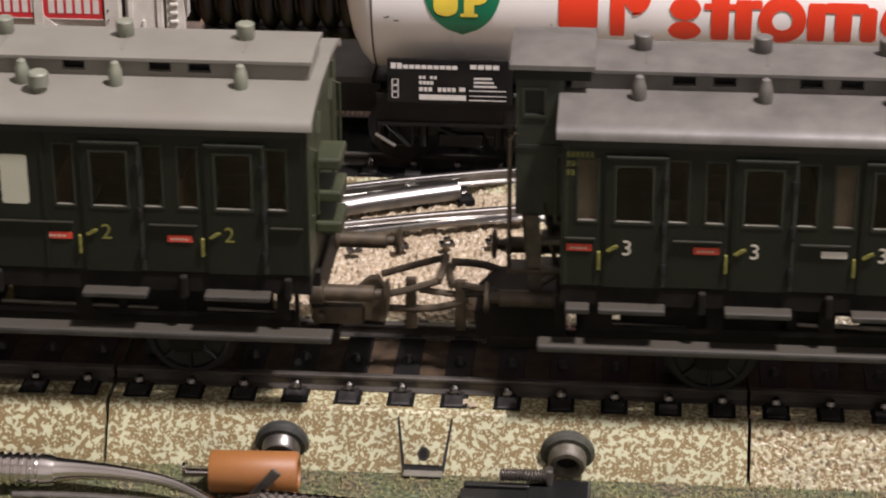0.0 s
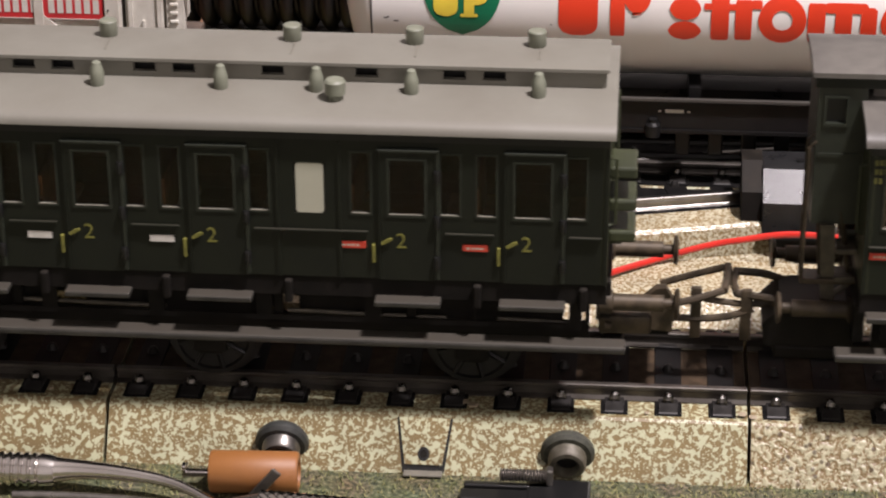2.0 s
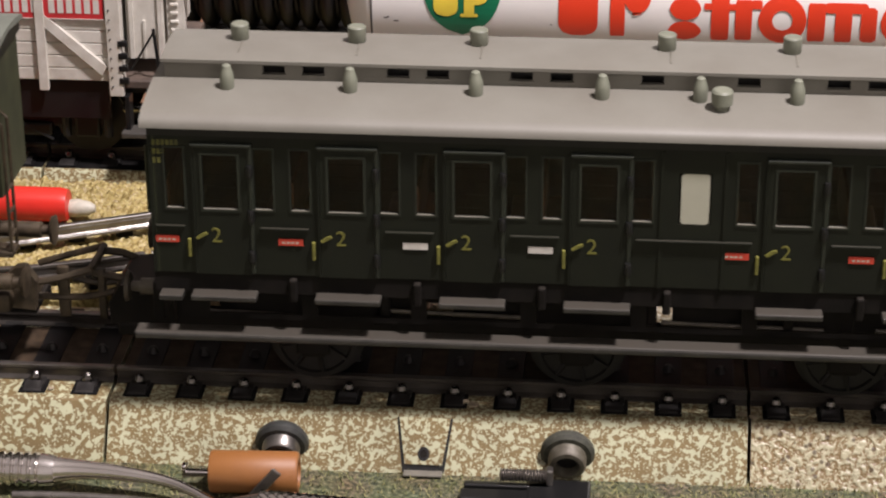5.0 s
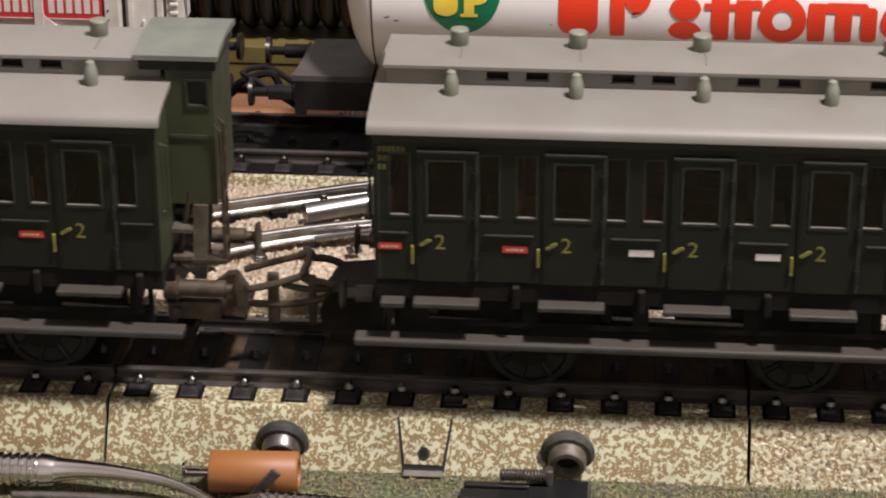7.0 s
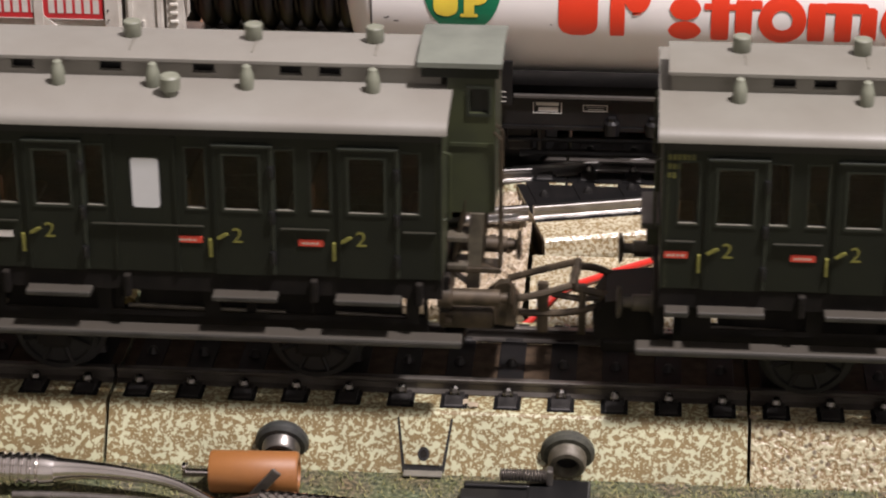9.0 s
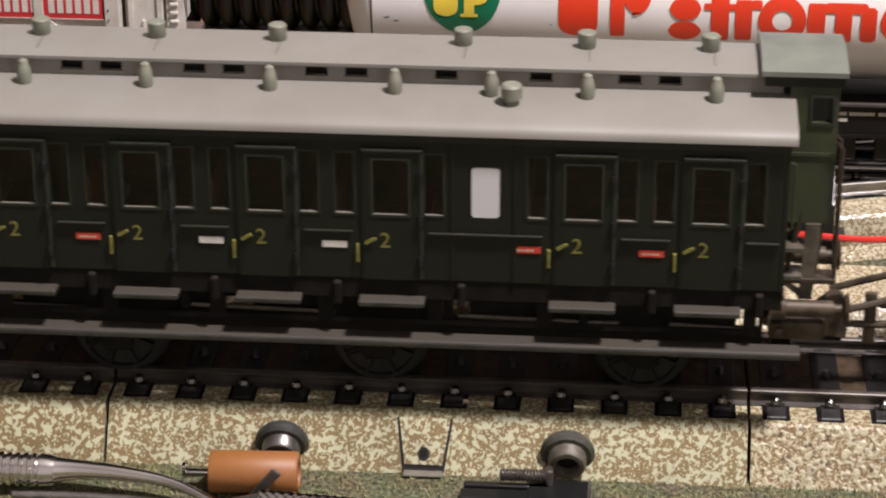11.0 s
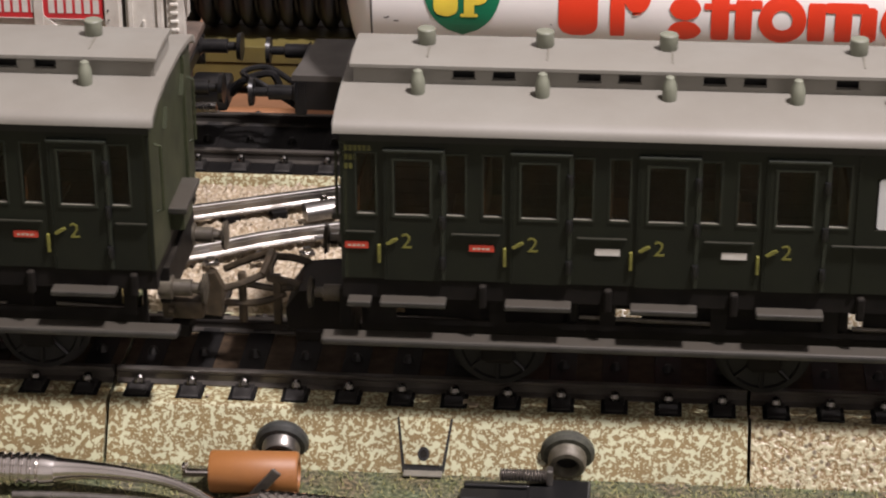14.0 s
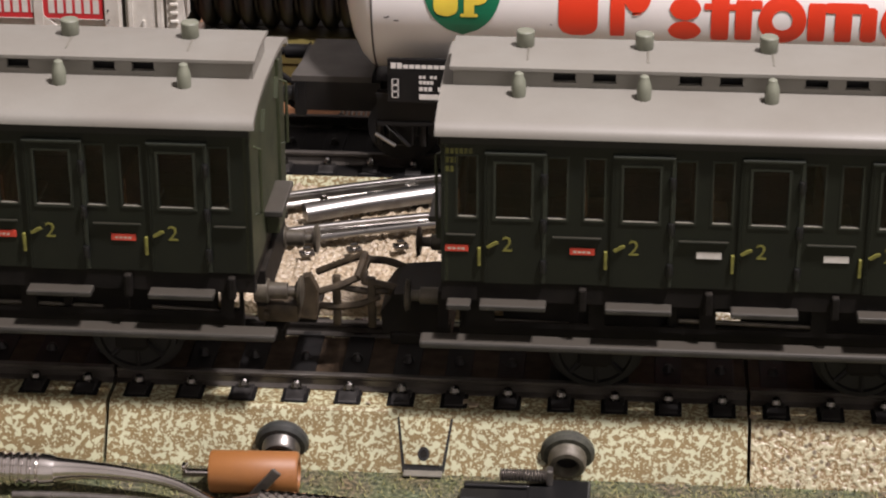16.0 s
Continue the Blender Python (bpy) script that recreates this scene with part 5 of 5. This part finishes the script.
def contact():
    t = thing("cable_clamp", "black plastic cable clamp with a threaded screw", "clamp")
    b = B()
    box(b, -21.2, -11.5, -27.2, -24.4, 0.0, 1.4, 0.25)
    box(b, -20.8, -9.0, -23.8, -22.6, 0.0, 1.5, 0.2)
    part("arm", b, BLACK, t)
    part("block", box(B(), -12.2, -3.4, -27.6, -21.4, 0.0, 1.5, 0.4), BLACK, t)
    s = B()
    prof = [(0.2, 0)]
    for k in range(15):
        prof += [(1.0, 0.2 + k * 0.45), (0.72, 0.42 + k * 0.45)]
    turned(s, prof + [(0.2, 7.1)], axis="x", seg=14)
    part("screw", s, STEEL, t, "threaded steel screw", at=(-16.0, -22.6, 2.6))
    box_ = box(B(), -9.6, -8.6, -23.4, -21.8, 1.4, 3.8, 0.25)
    part("lug", box_, STEEL, t)


contact()


def plug_brown():
    t = thing("tan_plug", "tan plastic plug with two metal prongs on the grass", "plug", mm(-49.4, -25.2, 3.0, 0, 0, 2.0))
    part("body", turned(B(), [(1.2, -6.2), (2.75, -6.1), (2.95, -5.8), (2.95, 5.7), (2.7, 6.05), (2.0, 6.1), (1.9, 5.2), (0.1, 5.2)], axis="x", seg=36), TAN_PLASTIC, t, soft=True)
    for y, z in ((-0.9, 0.2), (0.9, -0.8)):
        p = B()
        box(p, -9.8, -6.0, y - 0.5, y + 0.5, z - 0.5, z + 0.5, 0.2)
        box(p, -9.9, -9.3, y - 0.6, y + 0.6, z - 0.6, z + 1.4, 0.2)
        part("prong", p, CHROME, t, "bent bright prong")
    sl = part("blade", box(B(), -0.75, 0.75, -0.2, 0.2, -2.7, 2.7, 0.18), STEEL, t, "dull grey metal blade across the plug")
    sl.matrix_local = mm(1.8, -3.5, 0.2, 0, 40, 0)


plug_brown()


def scriber():
    t = thing("scriber", "chrome hand tool with a ribbed grip and tapering shaft", "hand tool")
    prof = []
    for k in range(22):
        x = -104 + k * 1.15
        prof += [(2.2, x), (2.45, x + 0.2), (2.45, x + 0.75), (2.2, x + 0.95)]
    prof += [(2.4, -78.6), (2.3, -77.6), (2.1, -76.6)]
    part("grip", turned(B(), prof, axis="x", seg=32), CHROME, t, "ribbed chrome grip", soft=True, at=(0, -27.2, 3.2))
    path = smooth_path([(-77.4, -27.1, 3.3), (-73, -27.2, 3.5), (-67, -27.8, 3.5), (-60.5, -28.8, 3.0), (-55, -31.4, 2.2), (-50, -35, 1.6)], 8)
    n = len(path)
    part("shaft", tube(B(), path, [2.2 - 1.65 * min(1, i / (n * 0.8)) ** 0.5 for i in range(n)], 18), CHROME, t, "tapering chrome shaft", soft=True)
    path = smooth_path([(-82, -30.6, 1.1), (-74, -30.5, 1.2), (-64, -30.9, 1.1), (-52, -32.4, 1.0)], 8)
    part("spring_arm", tube(B(), path, 0.6, 12), STEEL, t, "second thin steel arm", soft=True)
    k = thing("knurled_handle", "bright knurled metal tool handle lying on the grass", "hand tool", mm(-39.5, -34.4, 2.5, 0, 0, -5))
    b = B()
    body = []
    for i in range(27):
        x = -8 + i * 0.62
        ring = []
        for j in range(30):
            a = 2 * math.pi * j / 30
            r = 2.25 + (0.28 if (i + j) % 2 else 0.0)
            ring.append(b.verts.new((x, r * math.cos(a), r * math.sin(a))))
        body.append(ring)
    for p, q in zip(body, body[1:]):
        for j in range(30):
            b.faces.new((p[j], p[(j + 1) % 30], q[(j + 1) % 30], q[j]))
    b.faces.new(body[0][::-1])
    b.faces.new(body[-1])
    part("knurling", b, CHROME, k)
    part("ferrule", turned(B(), [(0.8, -12.6), (1.2, -11.5), (1.9, -8.6), (2.1, -7.9)], axis="x", seg=20), STEEL, k, soft=True)


scriber()


def tufts():
    """Loose scatter fibres along the foot of the ballast: ONE object of many small blades."""
    rnd = random.Random(4)
    b = B()
    for i in range(5200):
        x, y = rnd.uniform(-100, 60), rnd.uniform(-36, -18.6)
        h, a = rnd.uniform(0.25, 0.9), rnd.uniform(0, 6.28)
        w = rnd.uniform(0.08, 0.16)
        dx, dy = math.cos(a), math.sin(a)
        lean = rnd.uniform(0, 0.8)
        p = [b.verts.new(q) for q in ((x - dx * w, y - dy * w, 0), (x + dx * w, y + dy * w, 0), (x + dy * lean, y - dx * lean, h))]
        b.faces.new(p)
    m = material("scatter_fibre", (0.10, 0.12, 0.04), 0.8, second=(0.30, 0.27, 0.12), size=2.5, grain=0.3)
    tagged(new("grass", mesh_of("grass", b, m)), "loose green and straw scatter fibres on the mat", "grass", kind="stuff")


tufts()


def crumbs():
    """A few pale chips of loose ballast fallen on the front of the track."""
    rnd = random.Random(11)
    chip = material("pale_chip", (0.30, 0.25, 0.17), 0.7, second=(0.28, 0.23, 0.16), size=1, grain=0.2)
    for x, y, r in ((-21.5, -11.6, 0.8), (-20.4, -12.4, 1.1), (17.2, -12.6, 1.0), (18.6, -13.0, 0.7), (-58, -12.5, 0.5), (4.0, -12.8, 0.5), (-35.0, -12.9, 0.45), (-80.5, -12.0, 0.6)):
        b = B()
        bmesh.ops.create_icosphere(b, subdivisions=1, radius=r)
        for v in b.verts:
            v.co = v.co * rnd.uniform(0.45, 1.1)
            v.co.z *= 0.28
        ob = tagged(new("chip", mesh_of("chip", b, chip)), "small pale chip of loose ballast on the sleepers", "chip", "loose ballast chips")
        ob.location = Vector((x, y, 7.62 + r * 0.15)) * MM


crumbs()


# ---- the train's way: its shift along the track in millimetres, by seconds ----
SHIFT = ((0.0, -236.11), (0.5, -225.66), (1.0, -215.21), (1.5, -204.9), (2.0, -195.93), (2.5, -186.49),
         (3.0, -177.24), (3.5, -169.52), (4.0, -158.74), (4.2, -154.62), (5.25, -141.5), (6.3, -128.18),
         (6.5, -124.0), (7.0, -114.26), (7.5, -105.52), (8.0, -96.82), (8.5, -87.5), (9.0, -75.89),
         (9.2, -70.9), (11.3, -23.3), (11.5, -19.16), (12.0, -8.15), (12.5, 0.0), (13.0, 6.72),
         (13.5, 15.0), (14.0, 23.54), (14.5, 28.31), (15.0, 30.06), (15.5, 32.75), (16.0, 37.06))


def shift(t):
    """Smooth (cubic) between the rows."""
    k = max(i for i in range(len(SHIFT) - 1) if SHIFT[i][0] <= t or i == 0)

    def slope(i):
        a, b = SHIFT[max(i - 1, 0)], SHIFT[min(i + 1, len(SHIFT) - 1)]
        return (b[1] - a[1]) / (b[0] - a[0])
    (t0, v0), (t1, v1) = SHIFT[k], SHIFT[k + 1]
    h = t1 - t0
    u = (t - t0) / h
    return ((2 * u ** 3 - 3 * u * u + 1) * v0 + (u ** 3 - 2 * u * u + u) * h * slope(k) + (3 * u * u - 2 * u ** 3) * v1 + (u ** 3 - u * u) * h * slope(k + 1))


def motions():
    times = [i * 0.25 for i in range(65)]
    for (c, wheels), home in HOMES:
        walk(c, [(t, mm(-62.3 + home + shift(t), 0, 0)) for t in times])
        for w, x in wheels:
            walk(w, [(t, mm(x, 0, RAIL_TOP + 5.9, 0, math.degrees((shift(t) - shift(0)) / 5.9), 0)) for t in times])


motions()
